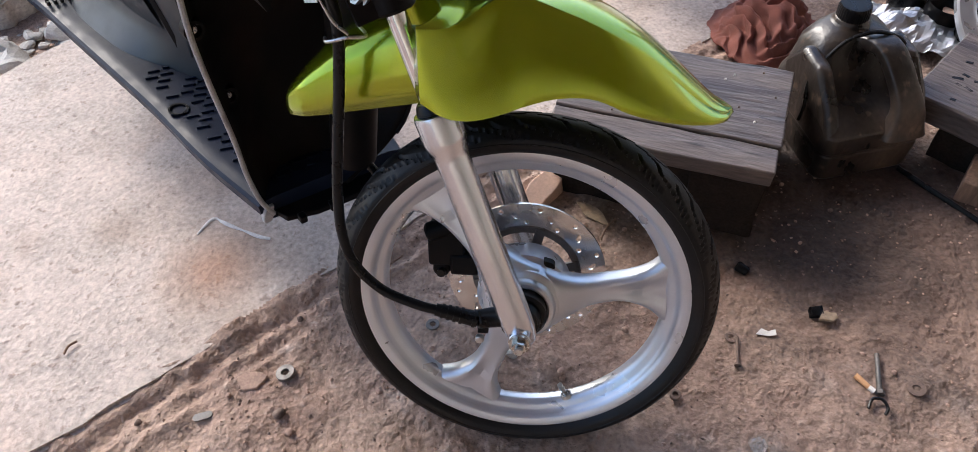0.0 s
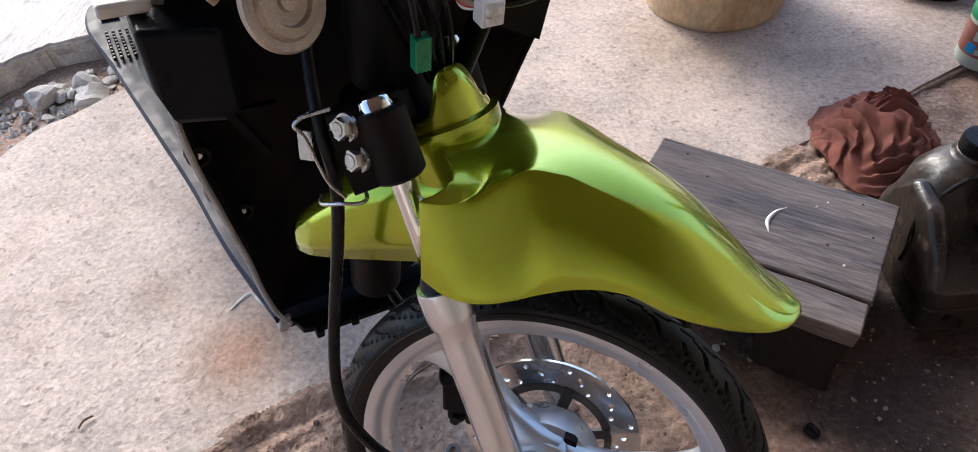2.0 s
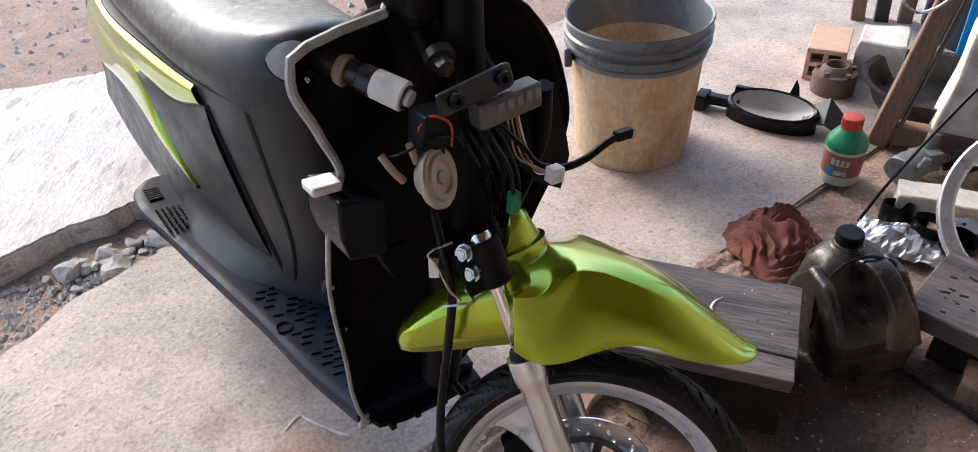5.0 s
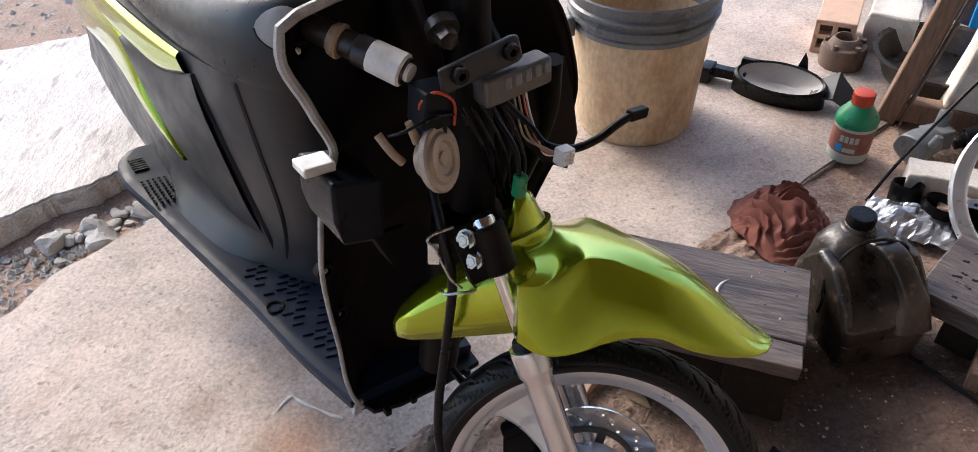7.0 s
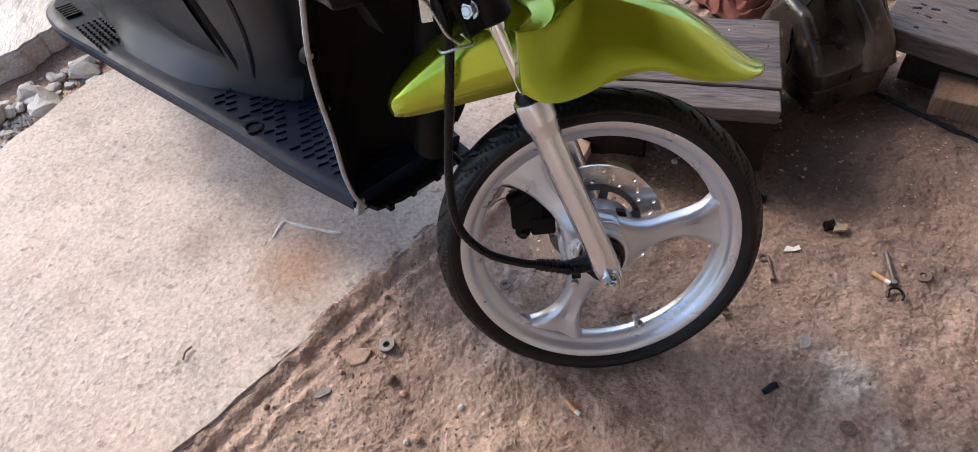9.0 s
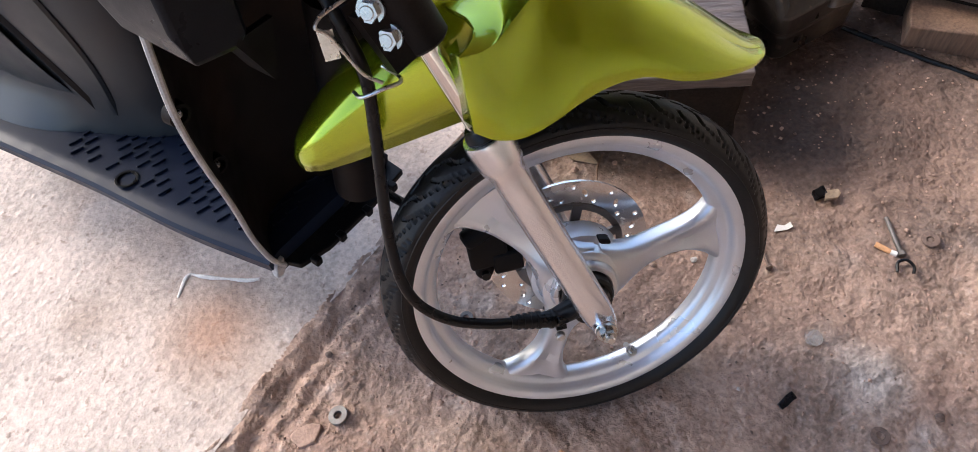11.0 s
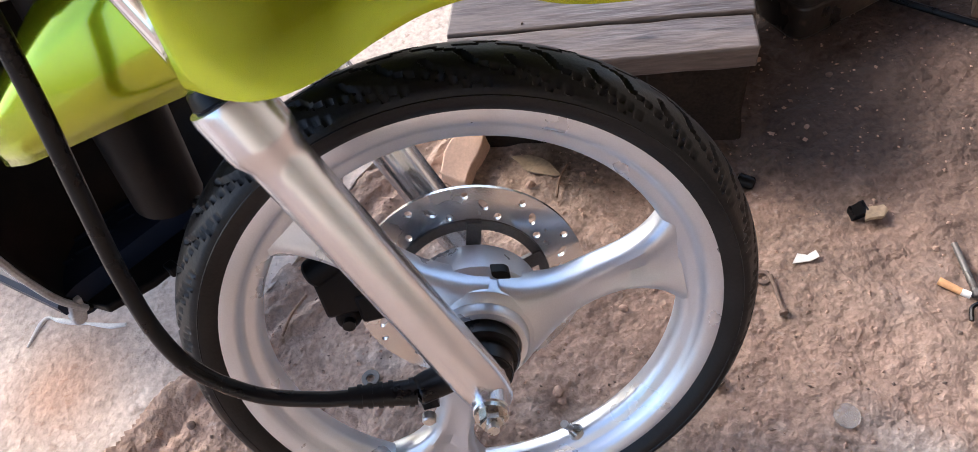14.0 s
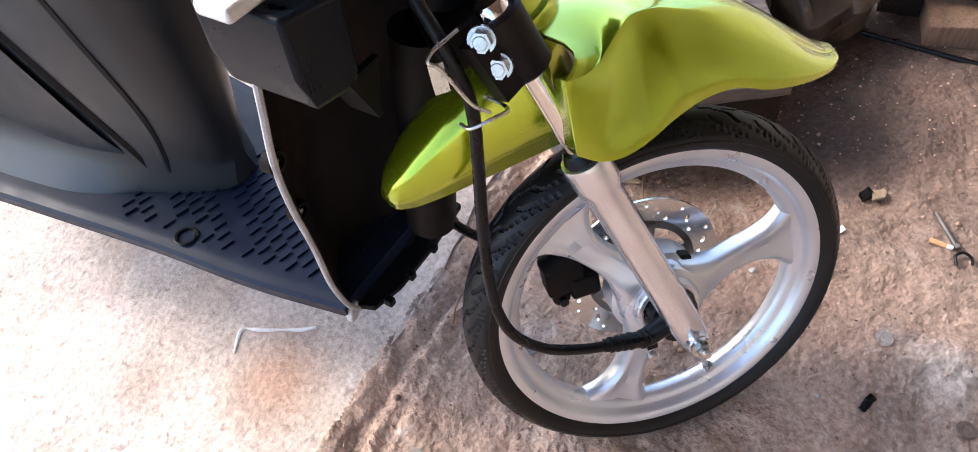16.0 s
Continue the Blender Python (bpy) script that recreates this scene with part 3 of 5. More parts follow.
    side, fwd = Vector((0, 1, 0)), UP.cross(Vector((0, 1, 0)))
    leg = part("fork_leg", skin([[f(s) + (side * math.cos(t) + fwd * math.sin(t)) * r for t in (2 * math.pi * i / 40 for i in range(40))] for s, r in rings_at]), "alloy", scooter, "brushed silver fork leg", WL)
    part("axle_lug", merge(rod(toe + Vector((0.002, 0.012, -0.004)), toe + Vector((0.002, -0.0235 if k == 0 else -0.012, -0.004)), 0.0145, 0.0125, rounded=0.002)), "alloy", leg)
    part("dust_seal", rod(f(0.276), f(0.287), 0.0172, 0.0150, rounded=0.002), "rubber", leg, "black rubber seal")
    part("stanchion", rod(f(0.285), f(0.430), 0.0100), "chrome", leg, "chrome stanchion tube")
    if k == 0:
        part("axle_nut", merge(rod(toe + Vector((0.002, -0.0225, -0.004)), toe + Vector((0.002, -0.0265, -0.004)), 0.0115, 0.0115), rod(toe + Vector((0.002, -0.0262, -0.004)), toe + Vector((0.002, -0.0335, -0.004)), 0.0085, 0.0080, 6), rod(toe + Vector((0.002, -0.0332, -0.004)), toe + Vector((0.002, -0.039, -0.004)), 0.0048, 0.0042, 16)), "steel", leg, "zinc axle nut")
    part("fork_cap", rod(f(0.428), f(0.440), 0.0145, 0.0130, rounded=0.002), "chrome", leg)
    clamp = part("fork_clamp", merge(rod(f(0.374), f(0.431), 0.0215, 0.0215, rounded=0.003), box(0.030, 0.018, 0.052, (-0.022, -0.004, 0), Matrix.Translation(f(0.402)) @ Matrix.Rotation(radians(-20), 4, "Y") @ Matrix.Rotation(radians(25 if k == 0 else -25), 4, "Z"))), "black", leg, "black fork clamp")
    if k == 0:
        for h in (0.394, 0.419):
            b = f(h) + Vector((-0.019, -0.017, 0.0))
            o = Vector((-0.35, -0.93, 0.12)).normalized()
            part("clamp_bolt", merge(rod(b, b + o * 0.003, 0.0112, 0.0108, 24), rod(b + o * 0.0025, b + o * 0.0105, 0.0088, 0.0084, 6), rod(b + o * 0.0100, b + o * 0.0112, 0.006, 0.005, 16)), "steel", clamp, "zinc hex bolt")
part("lower_yoke", merge(box(0.052, 0.15, 0.034, (0, 0, 0), Matrix.Translation((-0.152, YC, 0.385)) @ Matrix.Rotation(radians(-20), 4, "Y")), rod((-0.135, YC, 0.365), (-0.30, YC, 0.82), 0.026, 0.023)), "black", scooter, "black steering yoke and stem", WL, bevel=0.004)


# ---- fender ----
def fender_mesh():
    """Three shells: the long front blade with its creased side walls, the rear blade and the collar round the stem."""
    fx = [-0.0890, -0.072, -0.055, -0.037, -0.020, 0.002, 0.035, 0.068, 0.105, 0.140, 0.169, 0.190, 0.202, 0.208]
    zc = curve_through(fx, [0.372, 0.371, 0.370, 0.368, 0.366, 0.363, 0.355, 0.342, 0.321, 0.293, 0.267, 0.249, 0.242, 0.2395])
    zs = curve_through(fx, [0.345, 0.342, 0.344, 0.354, 0.362, 0.359, 0.346, 0.331, 0.309, 0.281, 0.257, 0.244, 0.240, 0.2385])
    zl = curve_through(fx, [0.279, 0.267, 0.262, 0.262, 0.265, 0.271, 0.277, 0.275, 0.259, 0.249, 0.243, 0.240, 0.2385, 0.238])
    ws = curve_through(fx, [0.1040, 0.098, 0.089, 0.077, 0.066, 0.057, 0.050, 0.045, 0.040, 0.036, 0.030, 0.023, 0.014, 0.003])
    wl = curve_through(fx, [0.1050, 0.104, 0.102, 0.098, 0.093, 0.086, 0.078, 0.073, 0.068, 0.060, 0.049, 0.036, 0.021, 0.005])
    across = (0.0, 0.18, 0.36, 0.52, 0.66, 0.78, 0.88, 0.95, 0.985, 1.0)
    scooped = (0.0, 0.06, 0.18, 0.34, 0.52, 0.70, 0.85, 0.95, 0.99, 1.0)     # fall of the deck behind the knuckle
    wall_flat = ((0.02, 0.02), (0.14, 0.12), (0.32, 0.28), (0.52, 0.48), (0.76, 0.72), (0.93, 0.91), (1.0, 1.0))
    rings = []
    stations = np.concatenate([np.linspace(fx[0], 0.004, 48), np.linspace(0.009, 0.19, 36), np.linspace(0.192, 0.208, 10)])
    for x in stations:
        c, s, l, a, b = zc(x), zs(x), zl(x), ws(x), wl(x)
        k = min(1, max(0, (0.014 - x) / 0.036))
        k = k * k * (3 - 2 * k)
        half = []
        for p, e in zip(across, scooped):
            fall = p ** 2.6 + (e - p ** 2.6) * k
            notch = 0.016 * math.sin(math.pi * min(1, max(0, (p - 0.55) / 0.45))) ** 0.8 * max(0, 1 - (x - fx[0]) / 0.06)
            half.append((x + notch, a * p, c - (c - s) * fall))
        for o, d in wall_flat:
            o = 1 - (1 - d) ** 2.2 + (o - 1 + (1 - d) ** 2.2) * k
            dent = 0.0022 * math.exp(-((x + 0.022 + 0.045 * d) / 0.020) ** 2) * math.sin(math.pi * d)
            half.append((x, a + (b - a) * o - dent, s - (s - l) * d))
        half.append((x, b - 0.0022, l + 0.0015))
        rings.append([(q, YC - y, z) for q, y, z in reversed(half)] + [(q, YC + y, z) for q, y, z in half[1:]])
    n = len(wall_flat) + 2
    flange = []
    for i, (q, y, z) in enumerate(rings[0]):
        inward = 0.010 if i < n or i >= len(rings[0]) - n else 0.0
        flange.append((q - 0.005 * (inward > 0), y + (inward if y < YC else -inward), z))
    a = skin([flange, *rings], False)
    rx = [-0.256, -0.250, -0.238, -0.21, -0.165, -0.12, -0.085]
    zc = curve_through(rx, [0.238, 0.252, 0.266, 0.293, 0.327, 0.347, 0.356])
    zl = curve_through(rx, [0.2335, 0.230, 0.230, 0.2345, 0.2435, 0.251, 0.256])
    w = curve_through(rx, [0.004, 0.017, 0.026, 0.034, 0.040, 0.042, 0.042])
    rings = []
    for x in np.linspace(rx[0], rx[-1], 40):
        c, l, b = zc(x), zl(x), w(x)
        half = [(b * math.sin(t), c - (c - l) * 0.36 * (1 - math.cos(t))) for t in np.linspace(0, math.pi / 2, 8)] + [(b, l + (c - l) * 0.35), (b - 0.001, l)]
        rings.append([(x, YC - y, z) for y, z in reversed(half)] + [(x, YC + y, z) for y, z in half[1:]])
    b = skin(rings, False)
    rings = []
    for t in np.linspace(-130, 130, 60):
        q = radians(t)
        top = 0.006 + 0.036 * math.exp(-((t + 38) / 30) ** 4)
        r = 0.042
        col = []
        for h, dr in ((-0.075, -0.004), (-0.035, 0.0), (-0.018, 0.004), (-0.012, 0.0065), (-0.003, 0.007), (-0.001, 0.0015), (0.003, 0.0), (0.003 + top * 0.5, -0.001), (0.003 + top, -0.002)):
            o = Vector((-0.112, YC, 0.372)) + UP * h
            col.append(o + Vector((math.cos(q), 0, 0.34 * math.cos(q))) * (r + dr) + Vector((0, math.sin(q), 0)) * (r + dr))
        rings.append(col)
    return merge(a, b, skin(rings, False))


fender = part("fender", fender_mesh(), "green", scooter, "glossy lime green front fender", WL)
sol = fender.modifiers.new("thickness", "SOLIDIFY")
sol.thickness, sol.offset = 0.0028, 1.0


# caliper, speedometer drive and cables
cal = part("brake_caliper", rough_up(merge(box(0.046, 0.034, 0.050, (-0.096, 0.060, 0.042)), box(0.036, 0.030, 0.030, (-0.075, 0.056, 0.020)), rod((-0.104, 0.046, 0.010), (-0.104, 0.074, 0.008), 0.011), rod((-0.120, 0.050, 0.060), (-0.085, 0.050, 0.075), 0.012)), 0.001, 60), "black", scooter, "black brake caliper", WL, bevel=0.004)
part("bleed_screw", rod((-0.104, 0.040, 0.008), (-0.104, 0.047, 0.008), 0.0055, 0.0050, 12), "rubber", cal)
drive = part("speedometer_drive", merge(rod((-0.015, -0.046, 0.014), (-0.047, -0.060, 0.017), 0.0125, 0.0105, rounded=0.002), rod((0.0, -0.026, 0.0), (0.0, -0.046, 0.0), 0.021), box(0.012, 0.014, 0.020, (-0.040, -0.056, 0.010))), "rubber", scooter, "black speedometer drive", WL, bevel=0.001)
part("clamp_screw", merge(rod((-0.043, -0.064, -0.003), (-0.0435, -0.071, -0.004), 0.0052, 0.0050, 16, 0.001)), "steel", drive, "steel cross-head screw")
part("cable_boot", merge(rod((-0.046, -0.060, 0.017), (-0.092, -0.062, 0.029), 0.0094, 0.0070), *[rod(Vector((-0.046, -0.060, 0.017)).lerp(Vector((-0.092, -0.062, 0.029)), t), Vector((-0.046, -0.060, 0.017)).lerp(Vector((-0.092, -0.062, 0.029)), t + 0.07), 0.0106 - 0.0026 * t, 0.0104 - 0.0026 * t) for t in (0.05, 0.35, 0.50, 0.65, 0.80)]), "rubber", drive, "ribbed rubber boot")
part("speedometer_cable", tube([(-0.088, -0.062, 0.028), (-0.112, -0.062, 0.034), (-0.150, -0.061, 0.051), (-0.178, -0.060, 0.082), (-0.188, -0.060, 0.120), (-0.187, -0.060, 0.170), (-0.180, -0.062, 0.225), (-0.170, -0.066, 0.290), (-0.164, -0.072, 0.345), (-0.172, -0.074, 0.395), (-0.190, -0.050, 0.46), (-0.205, -0.01, 0.53)], 0.0056, 12), "rubber", scooter, "black speedometer cable", WL)
part("brake_hose", tube([(-0.10, 0.09, 0.06), (-0.17, 0.10, 0.09), (-0.215, 0.10, 0.16), (-0.21, 0.095, 0.24), (-0.17, 0.06, 0.36)], 0.0058, 12), "rubber", scooter, "black rubber brake hose", WL)
clip = part("cable_clip", tube([(-0.150, -0.058, 0.342), (-0.139, -0.070, 0.336), (-0.139, -0.084, 0.337), (-0.150, -0.090, 0.338), (-0.170, -0.086, 0.333), (-0.176, -0.074, 0.333)], 0.0017, 8), "steel", scooter, "bent wire cable clip", WL)
part("clip_arm", merge(tube([(-0.176, -0.080, 0.405), (-0.188, -0.084, 0.395), (-0.180, -0.083, 0.385), (-0.165, -0.083, 0.352), (-0.152, -0.080, 0.338)], 0.0016, 8), tube([(-0.160, -0.078, 0.409), (-0.184, -0.084, 0.401)], 0.0016, 8, 2), box(0.012, 0.002, 0.024, (-0.183, -0.078, 0.377))), "steel", clip)

# ---- leg shield, seen from its inner front side ----
SZ = [0.200, 0.225, 0.26, 0.33, 0.42, 0.50, 0.60, 0.655, 0.675, 0.74, 0.80, 0.825, 0.842, 0.850]
s_r = curve_through(SZ, [-0.070, -0.084, -0.094, -0.105, -0.122, -0.136, -0.144, -0.143, -0.134, -0.154, -0.174, -0.160, -0.100, -0.06])
s_l = curve_through(SZ, [0.030, 0.075, 0.118, 0.150, 0.180, 0.198, 0.212, 0.213, 0.211, 0.197, 0.168, 0.145, 0.126, 0.11])
s_x = curve_through(SZ, [-0.075, -0.077, -0.078, -0.074, -0.066, -0.052, -0.030, -0.020, -0.016, -0.020, -0.030, -0.035, -0.040, -0.042])


def shield_at(u, z):
    """u runs from -1 at the scooter's right edge to 1 at its left."""
    y = (s_r(z) + s_l(z)) / 2 + u * (s_l(z) - s_r(z)) / 2
    deep = 0.055 + 0.03 * math.sin(min(1, max(0, (z - 0.2) / 0.65)) * math.pi)
    return Vector((s_x(z) - deep * (1 - abs(u) ** 2.6) + 0.006 * noise.noise((y * 9, z * 9, 0)), y, z))


shield = part("leg_shield", skin([[shield_at(u, z) for u in np.linspace(-1, 1, 33)] for z in np.linspace(0.2, 0.85, 66)], False), "black", scooter, "bare black inner side of the leg shield", BL)
so = shield.modifiers.new("thickness", "SOLIDIFY")
so.thickness, so.offset = 0.004, 0
right_edge = [shield_at(-1, z) for z in np.linspace(0.205, 0.85, 60)]
top_edge = [shield_at(u, 0.85) for u in np.linspace(-1, -0.2, 8)]
part("shield_lip", tube([*right_edge, *top_edge[1:]], 0.0046, 8, 1, radii=lambda t: 0.0034 + 0.0024 * min(1, max(0, (t - 0.55) / 0.2))), "edge", shield, "worn pale grey edge of the shield")
part("shield_lip", tube([shield_at(1, z) for z in np.linspace(0.26, 0.85, 40)], 0.0030, 8, 1), "black", shield)
part("lip_end", skin([[Vector((-0.079, -0.078, 0.203)) + Vector((dx * 0.5 * k, dy * k - 0.002 * i, -0.008 * i)) for dx, dy in ((-0.01, -0.010), (0.01, -0.010), (0.012, 0.004), (-0.012, 0.004))] for i, k in ((-2, 0.8), (0, 1.0), (1, 0.8), (1.6, 0.3))]), "edge", shield, "grey plastic tip of the shield", bevel=0.002)
part("mounting_tab", box(0.030, 0.036, 0.011, (-0.008, -0.158, 0.683)), "white", shield, "white plastic mounting tab", bevel=0.003)
# bottom lip with small teeth
part("shield_foot", merge(slab_of([(-0.085, -0.070), (-0.060, -0.062), (-0.050, -0.02), (-0.050, 0.06), (-0.056, 0.13), (-0.14, 0.14), (-0.15, -0.06)], 0.196, 0.206), *[box(0.012, 0.010, 0.012, (-0.050, y, 0.203)) for y in (-0.045, 0.0, 0.05, 0.10)]), "black", shield, bevel=0.002)
# screw bosses
for y, z in ((-0.098, 0.392), (-0.130, 0.500), (-0.150, 0.788)):
    u = 2 * (y - s_r(z)) / (s_l(z) - s_r(z)) - 1
    o = shield_at(u, z)
    part("screw_boss", merge(lathe([(0.001, 0.001), (0.006, 0.001), (0.008, 0.006), (0.011, 0.006), (0.012, -0.004)], 24, "x")), "black", shield, m=Matrix.Translation(o))
    part("screw", merge(rod((0.001, 0, 0), (0.004, 0, 0), 0.0042, 0.0036, 12)), "steel", shield, m=Matrix.Translation(o))

# things bolted to the front of the frame
part("pocket", rough_up(slab_of([(-0.158, 0.678), (-0.100, 0.668), (-0.096, 0.600), (-0.108, 0.591), (-0.146, 0.598), (-0.156, 0.63)], -0.05, 0.030, 0), 0.001, 30), "pocketgrey", scooter, "dark plastic pocket housing", BL, bevel=0.010)
part("wedge_bracket", merge(slab_of([(-0.108, 0.596), (-0.070, 0.596), (-0.078, 0.556), (-0.084, 0.550)], 0.02, 0.026, 0), slab_of([(-0.112, 0.598), (-0.106, 0.600), (-0.080, 0.550), (-0.086, 0.548)], 0.0, 0.03, 0)), "black", scooter, "black triangular bracket", BL)
HORN = Matrix.Translation((0.085, -0.069, 0.712)) @ Matrix.Scale(0.88, 4) @ Vector((0.82, 0.46, 0.34)).to_track_quat("Z", "Y").to_matrix().to_4x4()
horn = part("horn", lathe([(0.001, -0.022), (0.020, -0.022), (0.024, -0.010), (0.036, -0.006), (0.0385, -0.002), (0.0385, 0.003), (0.0365, 0.005), (0.030, 0.004), (0.027, 0.0075), (0.020, 0.0085), (0.018, 0.005), (0.009, 0.004), (0.0075, 0.0065), (0.001, 0.007)], 56), "horn", scooter, "dusty metal horn disc", BL @ HORN)
part("horn_strap", merge(rod((0.012, 0.026, -0.014), (0.020, 0.050, -0.014), 0.0055, 0.0042), rod((-0.012, 0.026, -0.014), (-0.018, 0.052, -0.014), 0.0055, 0.0042)), "tan", horn, "taped wire terminals")
lock = part("ignition_lock", merge(rod((-0.06, -0.130, 0.806), (0.028, -0.083, 0.788), 0.0135, 0.0140), rod((-0.01, -0.106, 0.797), (0.006, -0.097, 0.793), 0.0160, 0.0160, rounded=0.002)), "can", scooter, "grimy ignition lock barrel", BL)
part("lock_ring", rod((-0.034, -0.119, 0.801), (-0.024, -0.113, 0.799), 0.0165, 0.0180, 28, 0.002), "tan", lock, "tarnished brass ring")
part("lock_sleeve", merge(rod((0.004, -0.098, 0.794), (0.036, -0.079, 0.786), 0.0165, 0.0170, 32, 0.002), rod((0.034, -0.080, 0.787), (0.042, -0.076, 0.785), 0.0100, 0.0090, 20)), "white", lock, "white plastic sleeve")
part("lock_core", rod((0.0355, -0.0793, 0.7862), (0.0375, -0.0781, 0.7856), 0.0135, 0.0135, 28), "can", lock, "grimy metal core")
plate = part("bracket_plate", slab_of([(-0.070, 0.801), (-0.064, 0.775), (0.024, 0.792), (0.030, 0.797), (0.021, 0.820), (0.014, 0.821)], 0.074, 0.080, 0), "grey", scooter, "black flat bracket", BL, bevel=0.002)
for y, z in ((-0.049, 0.794), (0.010, 0.807)):
    part("bush", lathe([(0.004, 0.0), (0.004, 0.008), (0.0080, 0.008), (0.0090, 0.005), (0.0090, 0.0)], 20, "x"), "rubber", plate, m=Matrix.Translation((0.079, y, z)))
FB = Matrix.Translation((0.076, 0.022, 0.774)) @ Matrix.Rotation(radians(9), 4, "X")
fuse = part("rectifier", merge(box(0.026, 0.084, 0.030)), "dull", scooter, "finned grey rectifier with moulded marks", BL @ FB, bevel=0.004)
for k in range(5):
    part("fin", box(0.005, 0.0075, 0.012, (0.0125, -0.016 + k * 0.0125, 0.006)), "rimgrey", fuse, bevel=0.001)
part("relay", merge(box(0.034, 0.034, 0.040, (0.062, -0.066, 0.760)), box(0.028, 0.028, 0.02, (0.060, -0.066, 0.735))), "pocketgrey", scooter, "dark blue-grey relay", BL, bevel=0.003)
part("frame_tube", merge(rod((-0.02, 0.02, 0.30), (0.0, 0.02, 0.56), 0.028, 0.030), tube([(-0.05, 0.06, 0.80), (0.01, 0.06, 0.74), (0.03, 0.05, 0.64), (0.0, 0.03, 0.5)], 0.016), tube([(0.05, 0.1, 0.77), (0.03, 0.12, 0.68), (0.0, 0.1, 0.55)], 0.011), rod((0.0, 0.01, 0.88), (0.03, 0.02, 0.60), 0.024, 0.028)), "black", scooter, "black steel steering head and frame tubes", BL)
part("bar_stub", merge(rod((-0.02, -0.02, 0.84), (-0.10, -0.10, 0.94), 0.018), rod((-0.03, 0.0, 0.83), (-0.02, 0.06, 0.98), 0.020), box(0.05, 0.07, 0.05, (-0.03, -0.01, 0.87))), "black", scooter, "black handlebar stem parts", BL, bevel=0.006)
part("stem_bolt", merge(rod((0.028, -0.032, 0.815), (0.046, -0.036, 0.812), 0.012, 0.010, 6), rod((0.02, -0.03, 0.82), (0.03, -0.032, 0.815), 0.017)), "can", scooter, "grimy bolt", BL)
part("frame_flap", merge(slab_of([(0.085, 0.735), (0.135, 0.760), (0.160, 0.700), (0.176, 0.652), (0.168, 0.603), (0.125, 0.625), (0.09, 0.66)], 0.028, 0.032, 0)), "black", scooter, "black plastic flap", BL)
# loose wiring
part("wire_loop", tube([(0.062, -0.078, 0.750), (0.070, -0.083, 0.768), (0.078, -0.072, 0.780), (0.082, -0.054, 0.768), (0.080, -0.050, 0.742)], 0.0016, 8), "orange", scooter, "orange wire", BL)
part("wire_loop", tube([(0.07, -0.118, 0.742), (0.085, -0.110, 0.752), (0.085, -0.08, 0.758), (0.08, -0.045, 0.752), (0.08, -0.035, 0.738)], 0.0017, 8), "rubber", scooter, "black wire", BL)
part("wire_terminal", tube([(0.062, -0.125, 0.742), (0.075, -0.118, 0.728), (0.08, -0.108, 0.716)], 0.0042, 10), "tan", scooter, "taped wire end", BL)
harness = part("wire_harness", tube([(0.07, 0.02, 0.745), (0.090, 0.040, 0.722), (0.108, 0.050, 0.706), (0.125, 0.072, 0.704), (0.133, 0.098, 0.712), (0.137, 0.122, 0.726), (0.137, 0.138, 0.731)], 0.0046, 10), "rubber", scooter, "black taped wiring harness", BL)
part("plug", box(0.011, 0.026, 0.012, (0.137, 0.150, 0.732)), "black", harness, "black connector", bevel=0.002)
part("connector", merge(box(0.014, 0.017, 0.018, (0.130, 0.056, 0.703)), *[box(0.004, 0.0045, 0.006, (0.138, 0.052 + 0.008 * i, 0.699 + 0.008 * j)) for i in (0, 1) for j in (0, 1)]), "white", harness, "white plastic connector", bevel=0.001)
for k, (mt, dy) in enumerate((("tan", 0.0), ("orange", 0.006), ("tan", -0.006), ("white", 0.010))):
    part("lead", tube([(0.062, 0.040 + dy, 0.76), (0.080, 0.036 + dy, 0.735), (0.098, 0.034 + dy, 0.716), (0.115, 0.042, 0.706 - dy * 0.4), (0.128, 0.052, 0.704)], 0.0013, 6), mt, harness)
for k in range(5):
    part("lead", tube([(0.05, -0.02 + 0.012 * k, 0.74), (0.062, 0.0 + 0.012 * k, 0.70), (0.055 + 0.004 * k, 0.022 + 0.009 * k, 0.66), (0.05, 0.05 + 0.005 * k, 0.60)], 0.0022, 6), "rubber", harness)
part("lead", tube([(0.08, 0.0, 0.74), (0.110, 0.006, 0.715), (0.115, 0.011, 0.684)], 0.0025, 8), "rubber", harness)
part("green_connector", box(0.011, 0.012, 0.026, (0.115, 0.013, 0.672)), "bottle", harness, "dark green connector", bevel=0.001)

# ---- footboard ----
b_r = curve_through([-0.93, -0.90, -0.88, -0.70, -0.51, -0.367, -0.203, -0.078], [-0.155, -0.183, -0.189, -0.172, -0.147, -0.128, -0.112, -0.090])
rings = []
for x in np.linspace(-0.93, -0.08, 60):
    y, lift = b_r(x), 0.012 * max(0, (-0.7 - x) / 0.2)
    z = 0.226 + lift
    right = [(x, 0.02, z + 0.004), (x, y + 0.022, z + 0.003), (x, y + 0.012, z + 0.0005), (x, y + 0.004, z - 0.001), (x, y, z - 0.006), (x, y + 0.002, z - 0.018), (x, y + 0.006, z - 0.019), (x, y + 0.007, z - 0.030), (x, y + 0.02, z - 0.034)]
    rings.append([*reversed(right), *[(a, 0.04 - b, c) for a, b, c in right[1:]]])
